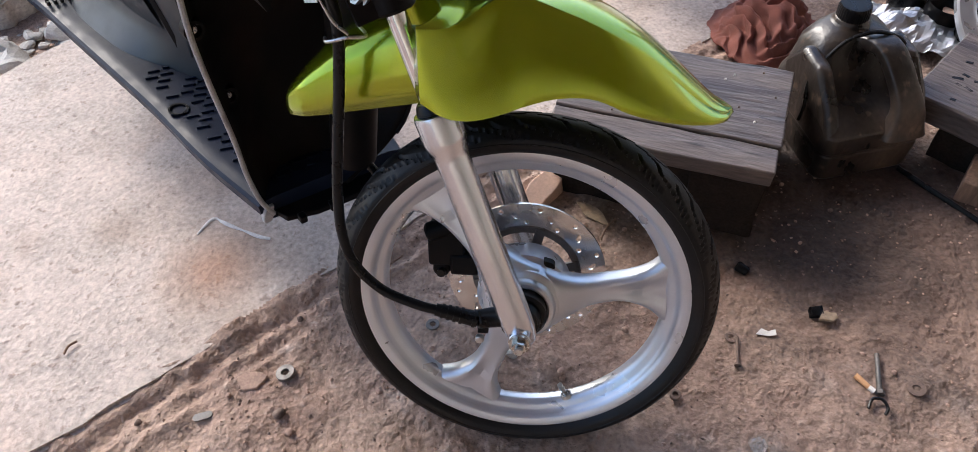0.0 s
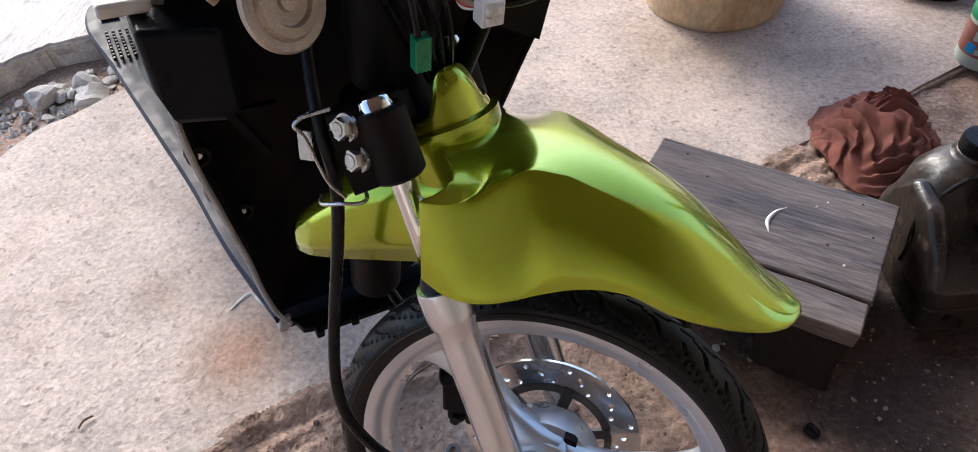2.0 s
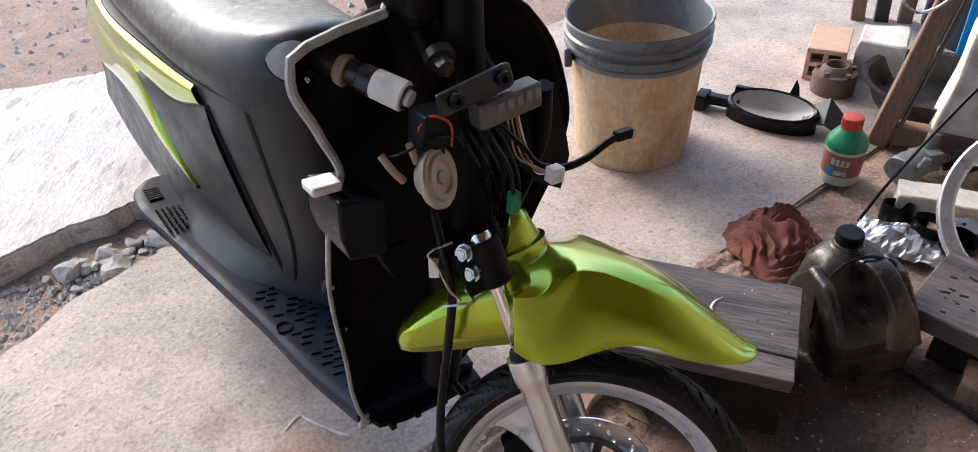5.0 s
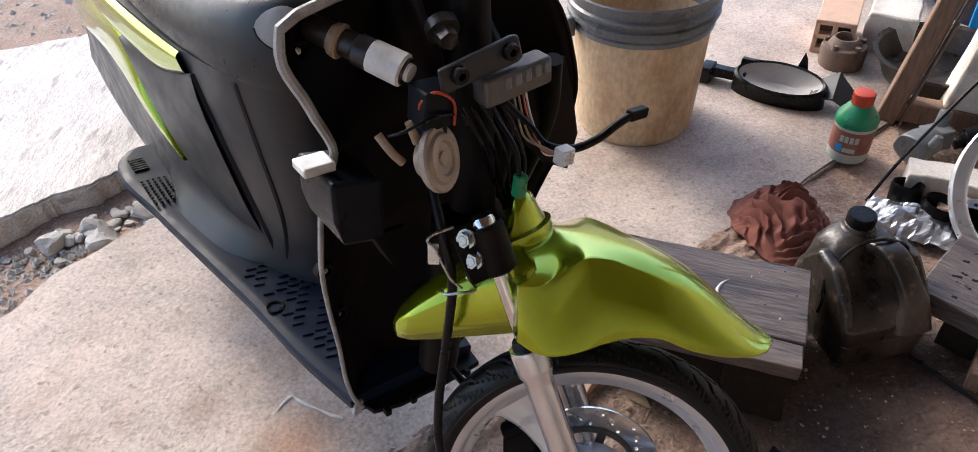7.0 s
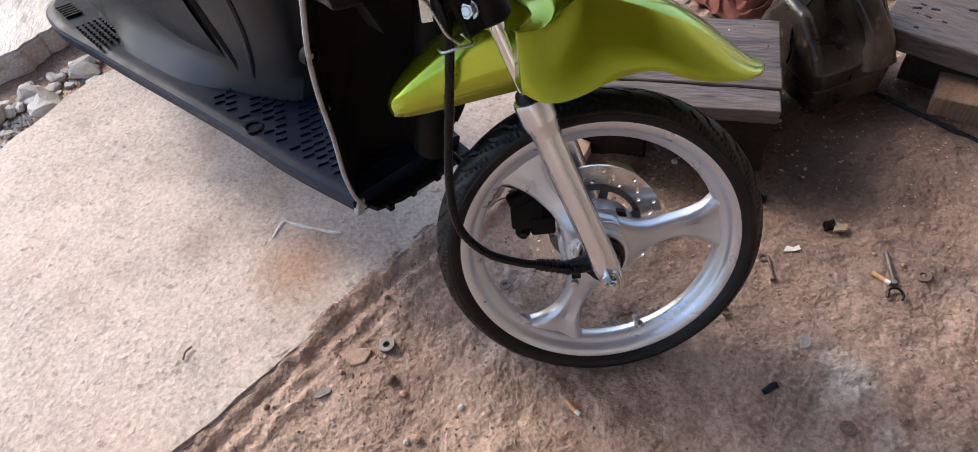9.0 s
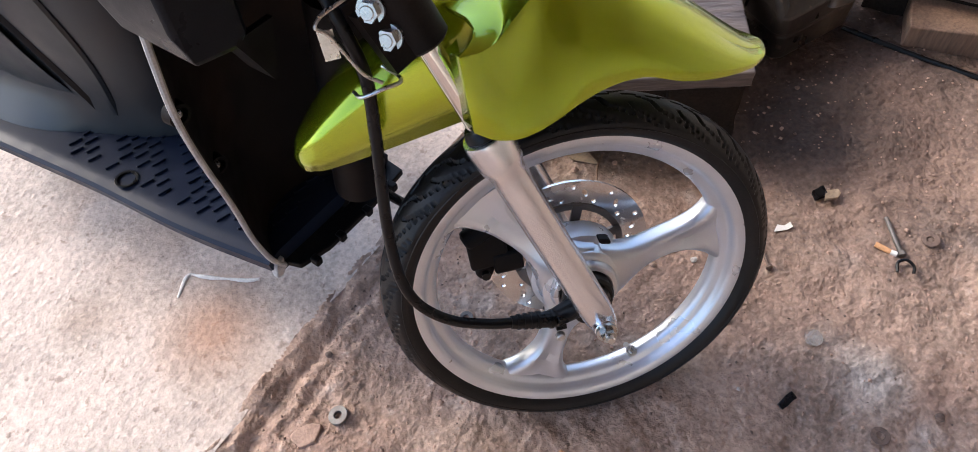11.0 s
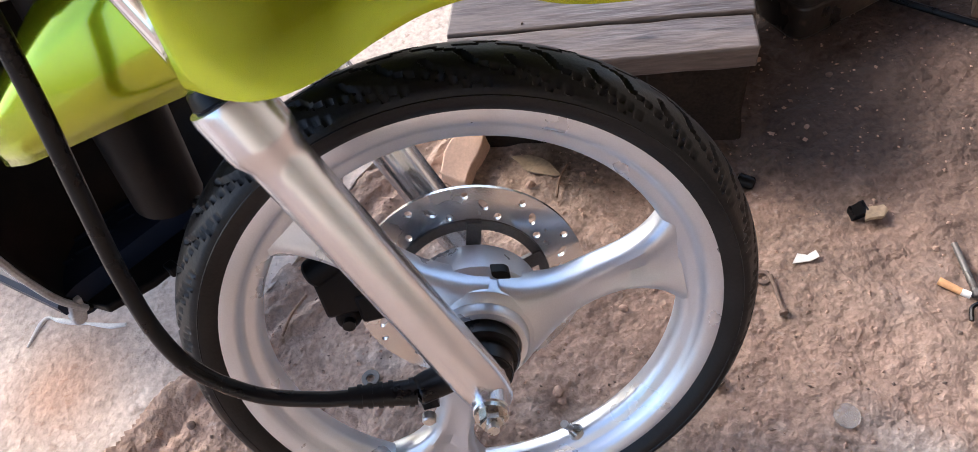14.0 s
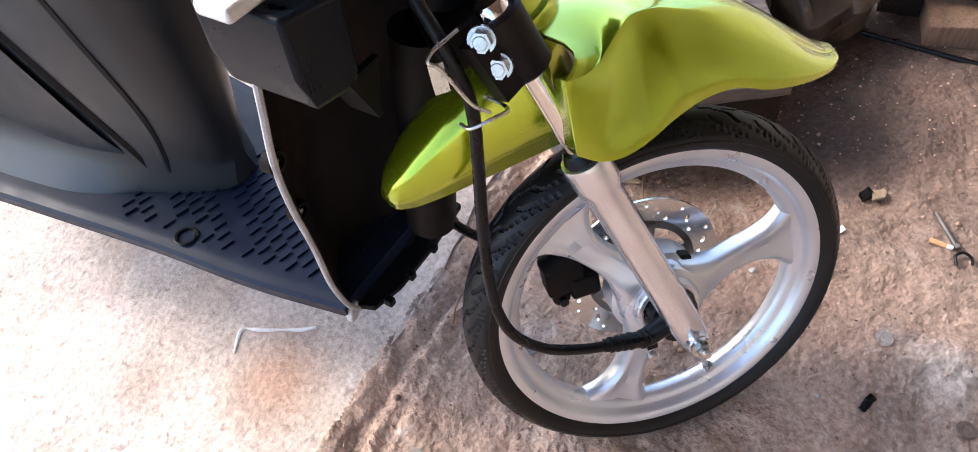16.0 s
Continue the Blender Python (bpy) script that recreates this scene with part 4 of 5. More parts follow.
board = part("footboard", skin(rings), "board", scooter, "dark blue-grey ribbed plastic footboard", BL)
parts = []
for row in range(22):
    for col in range(7):
        x = -0.110 - row * 0.0155
        y = b_r(x) + 0.034 + col * 0.0225 + (row % 2) * 0.011
        if y > 0.06 or (Vector((x, y)) - Vector((-0.322, -0.098))).length < 0.028 or abs(((x * 0.8 + y) * 9) % 1 - 0.5) < 0.06:
            continue
        parts.append(box(0.0026, 0.0175, 0.0034, (x, y, 0.2305), Matrix.Translation((x, y, 0)) @ Matrix.Rotation(radians(-12), 4, "Z") @ Matrix.Translation((-x, -y, 0))))
part("tread_rib", merge(*parts), "board", board, smooth=False)
part("bolt_well", merge(lathe([(0.0155, 0.0015), (0.0145, 0.0025), (0.0115, 0.0022), (0.010, -0.010), (0.001, -0.010)], 32), rod((0, 0, -0.010), (0, 0, -0.006), 0.006, 0.005, 6)), "rubber", board, "round bolt recess", Matrix.Translation((-0.322, -0.098, 0.2295)))
pegs = []
for i in range(9):
    for j in range(5):
        x, y = -0.80 + i * 0.011, b_r(-0.78) + 0.022 + j * 0.011
        pegs.append(rod((x, y, 0.232), (x, y, 0.238), 0.0032, 0.0024, 8))
part("grip_stud", merge(*pegs, *[box(0.004, 0.030, 0.004, (-0.84 - 0.009 * k, b_r(-0.84) + 0.042, 0.240)) for k in range(6)]), "rubber", board)

# ---- rear body, seat and green panels ----
BX = [-1.5, -1.2, -0.93, -0.8, -0.68, -0.565, -0.50, -0.43, -0.38, -0.345, -0.325]
h_b = curve_through(BX, [0.09, 0.11, 0.115, 0.116, 0.110, 0.094, 0.083, 0.066, 0.048, 0.026, 0.006])
h_m = curve_through(BX, [0.11, 0.145, 0.150, 0.148, 0.138, 0.120, 0.108, 0.092, 0.072, 0.045, 0.012])
h_t = curve_through(BX, [0.10, 0.140, 0.165, 0.160, 0.152, 0.140, 0.130, 0.112, 0.090, 0.060, 0.020])


def half_width(x, z):
    t = (z - 0.23) / 0.37
    a, b, c = h_b(x), h_m(x), h_t(x)
    return a * (1 - t) * (1 - 2 * t) + 4 * b * t * (1 - t) + c * t * (2 * t - 1)


rings = []
for x in np.linspace(-1.5, -0.325, 70):
    zs = np.linspace(0.22, 0.60, 18)
    right = [(x, 0.02 - half_width(x, z) - (0.016 + 0.040 * math.exp(-((x + 0.60) / 0.15) ** 4)) * math.exp(-((z - 0.215) / 0.042) ** 2), z) for z in zs]
    rings.append([*right, *[(a, 0.04 - b, c) for a, b, c in reversed(right)]])
rear_body = part("rear_body", skin(rings), "grey", scooter, "charcoal plastic under-seat body", BL)


def on_body(x, z, off):
    return Vector((x, 0.02 - half_width(x, z) - off, z))


def panel_strip(name, upper, lower, off, material, label, steps=40):
    """A moulded panel that follows the body between two curves given as (x, z)."""
    a, b = smooth_path([(x, 0, z) for x, z in upper], 10), smooth_path([(x, 0, z) for x, z in lower], 10)
    rows = []
    for i in range(steps + 1):
        t = i / steps
        p, q = a[round(t * (len(a) - 1))], b[round(t * (len(b) - 1))]
        rows.append([on_body(p.x + (q.x - p.x) * s, p.z + (q.z - p.z) * s, off * min(1, 6 * s, 6 * (1 - s)) + 0.001) for s in np.linspace(0, 1, 9)])
    return part(name, skin(rows, False), material, rear_body, label)


panel_strip("green_panel", [(-0.560, 0.592), (-0.66, 0.594), (-0.78, 0.596), (-0.95, 0.597), (-1.3, 0.598)], [(-0.538, 0.560), (-0.65, 0.529), (-0.75, 0.530), (-0.98, 0.535), (-1.3, 0.54)], 0.009, "green", "lime green side panel")
panel_strip("green_panel", [(-0.655, 0.353), (-0.762, 0.434), (-0.829, 0.530), (-1.0, 0.533), (-1.3, 0.538)], [(-0.65, 0.346), (-0.79, 0.390), (-0.90, 0.42), (-1.05, 0.43), (-1.3, 0.38)], 0.010, "green", "lime green side panel")
panel_strip("side_cover", [(-0.541, 0.556), (-0.60, 0.540), (-0.66, 0.525), (-0.75, 0.527), (-0.828, 0.528)], [(-0.44, 0.285), (-0.52, 0.270), (-0.61, 0.308), (-0.70, 0.378), (-0.828, 0.520)], 0.006, "grey", "charcoal plastic side cover")
part("panel_seam", tube([on_body(x, z, -0.003) for x, z in ((-0.532, 0.565), (-0.495, 0.47), (-0.455, 0.37), (-0.425, 0.28), (-0.42, 0.24))], 0.0075, 6), "black", rear_body)
part("body_ridge", tube([on_body(x, z, -0.001) for x, z in ((-0.42, 0.59), (-0.40, 0.48), (-0.385, 0.36), (-0.395, 0.26))], 0.006, 8), "grey", rear_body)

SX = [-1.4, -1.2, -1.0, -0.8, -0.65, -0.52, -0.43, -0.37, -0.335, -0.318]
w_s = curve_through(SX, [0.10, 0.135, 0.148, 0.152, 0.150, 0.138, 0.118, 0.090, 0.055, 0.015])
t_s = curve_through(SX, [0.80, 0.79, 0.76, 0.725, 0.712, 0.716, 0.728, 0.735, 0.725, 0.690])
rings = []
for x in np.linspace(-1.4, -0.318, 60):
    w, t, base = w_s(x), t_s(x), 0.597
    half = [(w * 0.94, base), (w, base + 0.018), (w * 1.0, base + (t - base) * 0.35), (w * 0.95, base + (t - base) * 0.62), (w * 0.82, base + (t - base) * 0.83), (w * 0.6, base + (t - base) * 0.95), (w * 0.3, t - 0.001), (0, t)]
    rings.append([(x, 0.02 - y, z) for y, z in half] + [(x, 0.02 + y, z) for y, z in reversed(half[:-1])])
seat = part("seat", skin(rings), "seat", scooter, "smooth black vinyl seat", BL)
def seat_side(x, k):
    """A point on the seat's right side, k from its base to its top, just proud of the vinyl."""
    w, t, base = w_s(x), t_s(x), 0.597
    y = w * float(np.interp(k, (0.1, 0.35, 0.62, 0.83, 0.95), (1.0, 1.0, 0.95, 0.82, 0.6)))
    return Vector((x + 0.0015, 0.02 - y - 0.0022, base + (t - base) * k + 0.001))


rows = []
for a in np.linspace(0, 1, 12):
    x = -0.372 + 0.052 * a
    h = math.sqrt(max(0.02, 1 - (1 - a) ** 2))
    rows.append([seat_side(x, 0.68 - 0.25 * h + 0.50 * h * b) for b in np.linspace(0, 1, 10)])
part("seat_patch", skin(rows, False), "patch", seat, "pale grey vinyl patch on the seat nose")
part("seat_stitch", tube([q[0] for q in rows], 0.0016, 6, 1), "rubber", seat)
# rear wheel and stand, mostly hidden behind the body
part("rear_wheel", lathe([(0.13, -0.035), (0.19, -0.045), (0.215, -0.03), (0.225, 0.0), (0.215, 0.03), (0.19, 0.045), (0.13, 0.035), (0.02, 0.04), (0.02, -0.04), (0.13, -0.035)], 64, "y"), "tyre", scooter, "black rear wheel", BL @ Matrix.Translation((-1.21, 0.02, 0.215)))
part("side_stand", rod((-0.45, 0.10, 0.20), (-0.40, 0.215, 0.04), 0.012), "black", scooter, "black side stand", BL)


# ---- beside the wheel: low wooden bench, oil can, plank ----
def frame_of(p, q, z=0.0):
    """A pose at p whose x axis runs towards q, level."""
    return pose(p[0], p[1], z, 0, 0, math.degrees(math.atan2(q[1] - p[1], q[0] - p[0])))


BEN = frame_of((0.427, 0.863), (0.111, 0.988))            # along the bench's near edge
bench = thing("low_bench", BEN, "low weathered wooden bench of thick planks, stained and cracked", "bench")
L, D = 0.350, 0.246


def plank(x0, x1, y0, y1, z0, z1, seed, amount=0.0022, cuts=6):
    bm = box(x1 - x0, y1 - y0, z1 - z0, ((x0 + x1) / 2, (y0 + y1) / 2, (z0 + z1) / 2))
    return rough_up(bm, amount, 26, seed, cuts)


# local y points away from the bench's body, so the bench lies at negative y
part("top_plank", plank(0, L, -D, -0.0600, 0.108, 0.150, 1, 0.0018), "wood", bench, "wide weathered plank", bevel=0.003)
part("top_plank", plank(0.004, L, -0.0575, 0.0, 0.121, 0.148, 2, 0.0035, 8), "wood", bench, "split narrow plank", bevel=0.003)
# blocks and cross board: oily, their colour also darkened for shade below the top
part("leg_block", plank(0.010, 0.12, -D + 0.01, -0.010, -0.01, 0.120, 3, 0.004), "oily", bench, "oily wooden block darkened for the shade below the planks", bevel=0.004)
part("leg_block", plank(0.22, 0.34, -D + 0.01, -0.014, -0.01, 0.120, 4, 0.004), "oily", bench, "oily wooden block darkened for the shade below the planks", bevel=0.004)
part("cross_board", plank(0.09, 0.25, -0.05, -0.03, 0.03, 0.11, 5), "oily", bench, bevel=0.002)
part("chalk_arc", tube([(0.150, -0.120, 0.1500), (0.157, -0.140, 0.1500), (0.152, -0.160, 0.1500), (0.140, -0.176, 0.1500)], 0.0022, 6, radii=lambda t: 0.0008 + 0.0026 * math.sin(math.pi * min(1, t * 1.1)) ), "chalk", bench, "white paint arc")
random.seed(4)
for k in range(10):
    x, y = random.uniform(0.02, 0.32), random.uniform(-0.23, -0.02)
    part("nail_head", rod((x, y, 0.1495), (x, y, 0.1525), random.uniform(0.0014, 0.0028), 0.0012, 8), random.choice(("chalk", "chalk", "rust", "steel")), bench)

# oil can with a moulded handle
CAN = pose(0.618, 1.088, 0.0, 0, 0, 10) @ Matrix.Scale(0.93, 4)
can = thing("oil_can", CAN, "oily black plastic jerrycan with a screw cap and wire", "jerrycan")


def rounded_ring(w, d, z, r, n=8, dx=0.0, dy=0.0):
    pts = []
    for cx, cy, a0 in ((w - r, d - r, 0), (-w + r, d - r, 90), (-w + r, -d + r, 180), (w - r, -d + r, 270)):
        for i in range(n):
            a = radians(a0 + 90 * i / (n - 1))
            pts.append((cx + r * math.cos(a) + dx, cy + r * math.sin(a) + dy, z))
    return pts


rings = [rounded_ring(w, d, z, r, dy=dy, dx=dx) for w, d, z, r, dx, dy in (
    (0.082, 0.096, 0.0, 0.02, 0, 0), (0.092, 0.106, 0.010, 0.024, 0, 0), (0.094, 0.108, 0.060, 0.022, 0, 0), (0.0915, 0.1055, 0.066, 0.022, 0, 0), (0.094, 0.108, 0.072, 0.022, 0, 0),
    (0.094, 0.106, 0.105, 0.022, 0, 0), (0.092, 0.094, 0.122, 0.024, 0, 0.011), (0.086, 0.070, 0.134, 0.026, 0, 0.032), (0.082, 0.052, 0.160, 0.026, 0, 0.046), (0.076, 0.046, 0.192, 0.028, 0, 0.051),
    (0.058, 0.040, 0.212, 0.030, 0, 0.054), (0.032, 0.031, 0.222, 0.0305, 0, 0.062), (0.027, 0.027, 0.232, 0.0265, 0, 0.062))]
part("body", skin(rings), "can", can, "oily grey-brown can body", bevel=0.003)
cap_rings = [[(r * (1 - 0.03 * (i % 2)) * math.cos(2 * math.pi * i / 72), r * (1 - 0.03 * (i % 2)) * math.sin(2 * math.pi * i / 72), z) for i in range(72)] for r, z in ((0.026, 0.226), (0.0275, 0.230), (0.0275, 0.249), (0.0255, 0.254), (0.020, 0.2545))]
part("cap", skin(cap_rings), "rubber", can, "ribbed black screw cap", Matrix.Translation((0, 0.062, 0)))


def handle_mesh():
    """An angular moulded grip that runs forward from the neck and down to the can's front corner."""
    spine = smooth_path([(0.018, 0.036, 0.190), (0.020, 0.004, 0.212), (0.026, -0.030, 0.212), (0.036, -0.066, 0.180), (0.046, -0.094, 0.138), (0.046, -0.100, 0.090)], 6)
    rings = []
    for i, p in enumerate(spine):
        d = (spine[min(i + 1, len(spine) - 1)] - spine[max(i - 1, 0)]).normalized()
        side = Vector((1, 0, 0))
        up = side.cross(d).normalized()
        t = i / (len(spine) - 1)
        w, h = 0.024 + 0.018 * abs(2 * t - 1) ** 3, 0.013 + 0.010 * abs(2 * t - 1) ** 3
        rings.append([p + side * w * math.copysign(abs(math.cos(a)) ** 0.55, math.cos(a)) + up * h * math.copysign(abs(math.sin(a)) ** 0.55, math.sin(a)) for a in (2 * math.pi * k / 20 for k in range(20))])
    return skin(rings)


part("handle", handle_mesh(), "can", can, "moulded carrying handle")
cheek = [(0.040, 0.200), (-0.020, 0.196), (-0.070, 0.150), (-0.100, 0.104), (-0.100, 0.080), (0.060, 0.080), (0.080, 0.150)]
part("shoulder", rough_up(slab_of(cheek, -0.093, -0.066, 0), 0.0015, 20, 3), "can", can, "moulded can shoulder", bevel=0.010)
part("shoulder", rough_up(slab_of(cheek, 0.068, 0.093, 0), 0.0015, 20, 5), "can", can, "moulded can shoulder", bevel=0.010)
part("tie_wire", tube([(-0.100, -0.02, 0.085), (-0.098, -0.020, 0.115), (-0.088, 0.0, 0.160), (-0.045, 0.010, 0.212), (-0.005, 0.006, 0.232), (0.030, 0.0, 0.230), (0.074, 0.005, 0.200), (0.096, 0.0, 0.150), (0.099, -0.01, 0.110)], 0.0034, 8), "rubber", can, "greasy black wire")

PL = frame_of((0.715, 1.060), (1.09, 0.66))
board2 = thing("wood_plank", PL, "thick gouged wooden plank resting on a block", "plank")
part("board", plank(-0.01, 0.62, 0.0, 0.22, 0.070, 0.115, 8, 0.003, 7), "wood", board2, "grey gouged wooden board", bevel=0.003)
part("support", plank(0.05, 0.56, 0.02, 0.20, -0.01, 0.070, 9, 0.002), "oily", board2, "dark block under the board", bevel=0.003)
random.seed(11)
for k in range(22):
    x, y = random.uniform(0.01, 0.25), random.uniform(0.02, 0.2)
    a = random.uniform(-0.4, 0.4)
    part("gouge", rough_up(box(random.uniform(0.008, 0.02), 0.005, 0.002, (0, 0, 0)), 0.001, 200, k, 1), "rubber", board2, m=Matrix.Translation((x, y, 0.1152)) @ Matrix.Rotation(a, 4, "Z"))
tagged(part("wood_offcut", rough_up(box(0.16, 0.075, 0.05, (0, 0, 0.024)), 0.006, 14, 3, 5), "brown", m=pose(0.845, 0.905, 0, 0, 0, -40), bevel=0.003), "rough brown wooden offcut lying on the dirt", "offcut")
tagged(part("loose_cable", tube([(0.70, 1.0, 0.006), (0.735, 0.945, 0.006), (0.79, 0.86, 0.007), (0.87, 0.76, 0.006), (1.0, 0.66, 0.006)], 0.0045, 8), "rubber"), "thin black cable lying on the dirt", "cable")


# ---- rag: a crumpled cloth ----
def rag_height(x, y):
    r = math.hypot(x / 0.105, y / 0.145)
    e = max(0, 1 - r ** 3)
    q = Vector((x, y, 0)) + noise.noise_vector(Vector((x, y, 0)) * 11) * 0.05
    pick = min(1, max(0, 0.5 + 2.2 * noise.noise((x * 10, y * 10, 8))))
    one = math.sin(150 * (q.x * 0.90 + q.y * 0.42 + 3.0 * q.x * q.y)) ** 2
    two = math.sin(135 * (q.y * 0.86 - q.x * 0.50 - 3.5 * q.x * q.x)) ** 2
    hump = 0.050 * (1 - r * r) * (0.85 + 0.6 * noise.noise((x * 9, y * 9, 3)))
    return e * (0.012 + hump + 0.026 * (pick * one + (1 - pick) * two) + 0.003 * noise.noise((q.x * 60, q.y * 60, 2))) + 0.011


bm = sheet(-0.12, 0.12, -0.16, 0.16, 0.0026, lambda x, y: max(0.011, rag_height(x, y)))
for v in list(bm.verts):
    r = math.hypot(v.co.x / 0.105, v.co.y / 0.145)
    w = 1.0 + 0.16 * noise.noise((math.atan2(v.co.y, v.co.x) * 1.9, 0.5, 0))
    if r > w:
        bm.verts.remove(v)
    else:
        v.co.x += 0.010 * noise.noise((v.co.x * 40, v.co.y * 40, v.co.z * 60))
rag = part("rag", bm, "rag", m=pose(0.580, 1.385, 0.0, 0, 0, -18))
so = rag.modifiers.new("thickness", "SOLIDIFY")
so.thickness = 0.003
tagged(rag, "crumpled red-brown rag on the concrete", "rag")

# ---- bucket ----
bucket = thing("bucket", pose(0.325, 1.865, 0.010), "grimy cream plastic bucket with a grey oily rim", "bucket")
part("body", lathe([(0.001, 0.004), (0.140, 0.004), (0.150, 0.0), (0.154, 0.008), (0.172, 0.285), (0.170, 0.285), (0.150, 0.012), (0.001, 0.012)], 80), "cream", bucket, "stained cream bucket wall")
part("rim", lathe([(0.1725, 0.285), (0.178, 0.288), (0.180, 0.300), (0.176, 0.303), (0.177, 0.318), (0.188, 0.320), (0.188, 0.328), (0.180, 0.331), (0.180, 0.342), (0.188, 0.344), (0.189, 0.352), (0.182, 0.356), (0.184, 0.378), (0.189, 0.384), (0.186, 0.388), (0.180, 0.384), (0.170, 0.285), (0.1725, 0.285)], 96), "rimgrey", bucket, "grey ribbed bucket rim")
part("contents", lathe([(0.001, 0.17), (0.163, 0.172), (0.163, 0.165)], 48), "can", bucket, "dark oily contents")
part("lug", box(0.02, 0.03, 0.05, (-0.183, -0.05, 0.30)), "rimgrey", bucket, bevel=0.005)

# ---- oil bottle ----
bottle = thing("oil_bottle", pose(0.822, 1.640, 0.010, 0, 0, -25) @ Matrix.Scale(0.87, 4), "plastic oil bottle with a green shoulder and a red cap", "bottle")
part("body", lathe([(0.001, 0.003), (0.045, 0.003), (0.052, 0.0), (0.0545, 0.007), (0.0545, 0.112), (0.052, 0.118), (0.001, 0.118)], 56), "milky", bottle, "milky plastic bottle body")
lab = part("label_band", lathe([(0.0549, 0.030), (0.0552, 0.031), (0.0552, 0.100), (0.0549, 0.101)], 56), "label", bottle, "faded red label")
for k, (a, z, w, h, mt) in enumerate(((-118, 0.078, 0.010, 0.020, "milky"), (-104, 0.078, 0.010, 0.020, "milky"), (-90, 0.078, 0.010, 0.020, "milky"), (-76, 0.078, 0.010, 0.020, "milky"), (-122, 0.048, 0.020, 0.022, "blue"), (-92, 0.045, 0.034, 0.013, "milky"))):
    q = radians(a)
    part("label_mark", box(w, 0.001, h, (0, 0, 0)), mt, lab, m=Matrix.Translation((0.0556 * math.cos(q), 0.0556 * math.sin(q), z)) @ Matrix.Rotation(q + math.pi / 2, 4, "Z"))
part("shoulder", lathe([(0.053, 0.108), (0.0575, 0.112), (0.0575, 0.124), (0.053, 0.135), (0.035, 0.160), (0.029, 0.166), (0.027, 0.172), (0.001, 0.172)], 56), "bottle", bottle, "green funnel shoulder")
part("cap", merge(lathe([(0.001, 0.205), (0.023, 0.205), (0.027, 0.202), (0.0285, 0.170), (0.026, 0.168), (0.001, 0.168)], 40), *[box(0.0014, 0.003, 0.028, (0.0282, 0, 0.186), Matrix.Rotation(2 * math.pi * k / 30, 4, "Z")) for k in range(30)]), "red", bottle, "red ribbed cap")

# ---- clutter at the back of the shed ----
# black headlamp surround lying on the floor
VX = frame_of((0.556, 2.045), (0.925, 1.795), 0.010)
cowl = thing("headlamp_cowl", VX, "black plastic headlamp surround lying on the concrete", "scooter cowl")


def oval(cx, cy, a, b, z, n=40, tilt=0.0):
    return [(cx + a * math.cos(t), cy + b * math.sin(t), z + tilt * math.sin(t)) for t in (2 * math.pi * i / n for i in range(n))]


part("ring", skin([oval(0.215, 0.0, 0.128, 0.052, 0.0), oval(0.215, 0.0, 0.126, 0.058, 0.055, tilt=0.018), oval(0.215, 0.0, 0.119, 0.051, 0.062, tilt=0.018), oval(0.215, 0.0, 0.113, 0.045, 0.058, tilt=0.018)], caps=False), "rubber", cowl, "black oval surround")
part("reflector", skin([oval(0.215, 0.0, 0.114, 0.046, 0.058, tilt=0.018), oval(0.215, 0.003, 0.098, 0.037, 0.040, tilt=0.010), oval(0.215, 0.006, 0.05, 0.024, 0.026), oval(0.215, 0.006, 0.004, 0.003, 0.022)], caps=False), "patch", cowl, "dull pale grey bowl")
part("arm", rough_up(merge(box(0.12, 0.030, 0.030, (0.06, 0.012, 0.030)), box(0.035, 0.055, 0.050, (0.012, 0.0, 0.026)), box(0.10, 0.020, 0.03, (0.14, 0.058, 0.05))), 0.004, 20, 1, 3), "rubber", cowl, "black moulded arm", bevel=0.003)
part("horn_tab", skin([[(0.235 + 0.02 * k, 0.060 + dy * (1 - k * 0.8), 0.045 + 0.075 * k) for dy in (-0.004, 0.004)] + [(0.275 - 0.010 * k, 0.060 + dy * (1 - k * 0.8), 0.045 + 0.055 * k) for dy in (0.004, -0.004)] for k in (0.0, 0.5, 1.0)]), "rubber", cowl, "pointed plastic tab", bevel=0.001)
part("wing", skin([[(0.30, -0.02, 0.03), (0.30, 0.06, 0.04), (0.30, 0.06, 0.045), (0.30, -0.02, 0.036)], [(0.36, -0.01, 0.035), (0.355, 0.05, 0.085), (0.355, 0.052, 0.09), (0.36, -0.01, 0.04)], [(0.43, -0.02, 0.01), (0.43, 0.02, 0.03), (0.43, 0.022, 0.034), (0.43, -0.02, 0.014)]]), "grey", cowl, "grey plastic wing")

# hollow clay brick
BR = pose(1.005, 2.235, 0.010, 0, 0, -27)
brick = thing("clay_brick", BR, "pale hollow clay brick lying on its side", "brick")
def brick_mesh():
    w, d, h = 0.115, 0.19, 0.105
    bars = [box(w, d, 0.016, (0, 0, 0.008)), box(w, d, 0.016, (0, 0, h - 0.008)), box(w, d, 0.014, (0, 0, h * 0.5))]
    bars += [box(0.015, d, h - 0.004, (x, 0, h / 2)) for x in (-w / 2 + 0.0076, 0, w / 2 - 0.0076)]
    return merge(*bars)
part("body", brick_mesh(), "brick", brick, bevel=0.003)
# solid dark block inside, coloured as the shade in the hollows
part("core", box(0.108, 0.15, 0.10, (0, 0.01, 0.0525)), "rust", brick, "dark filler standing in for shade in the hollows")
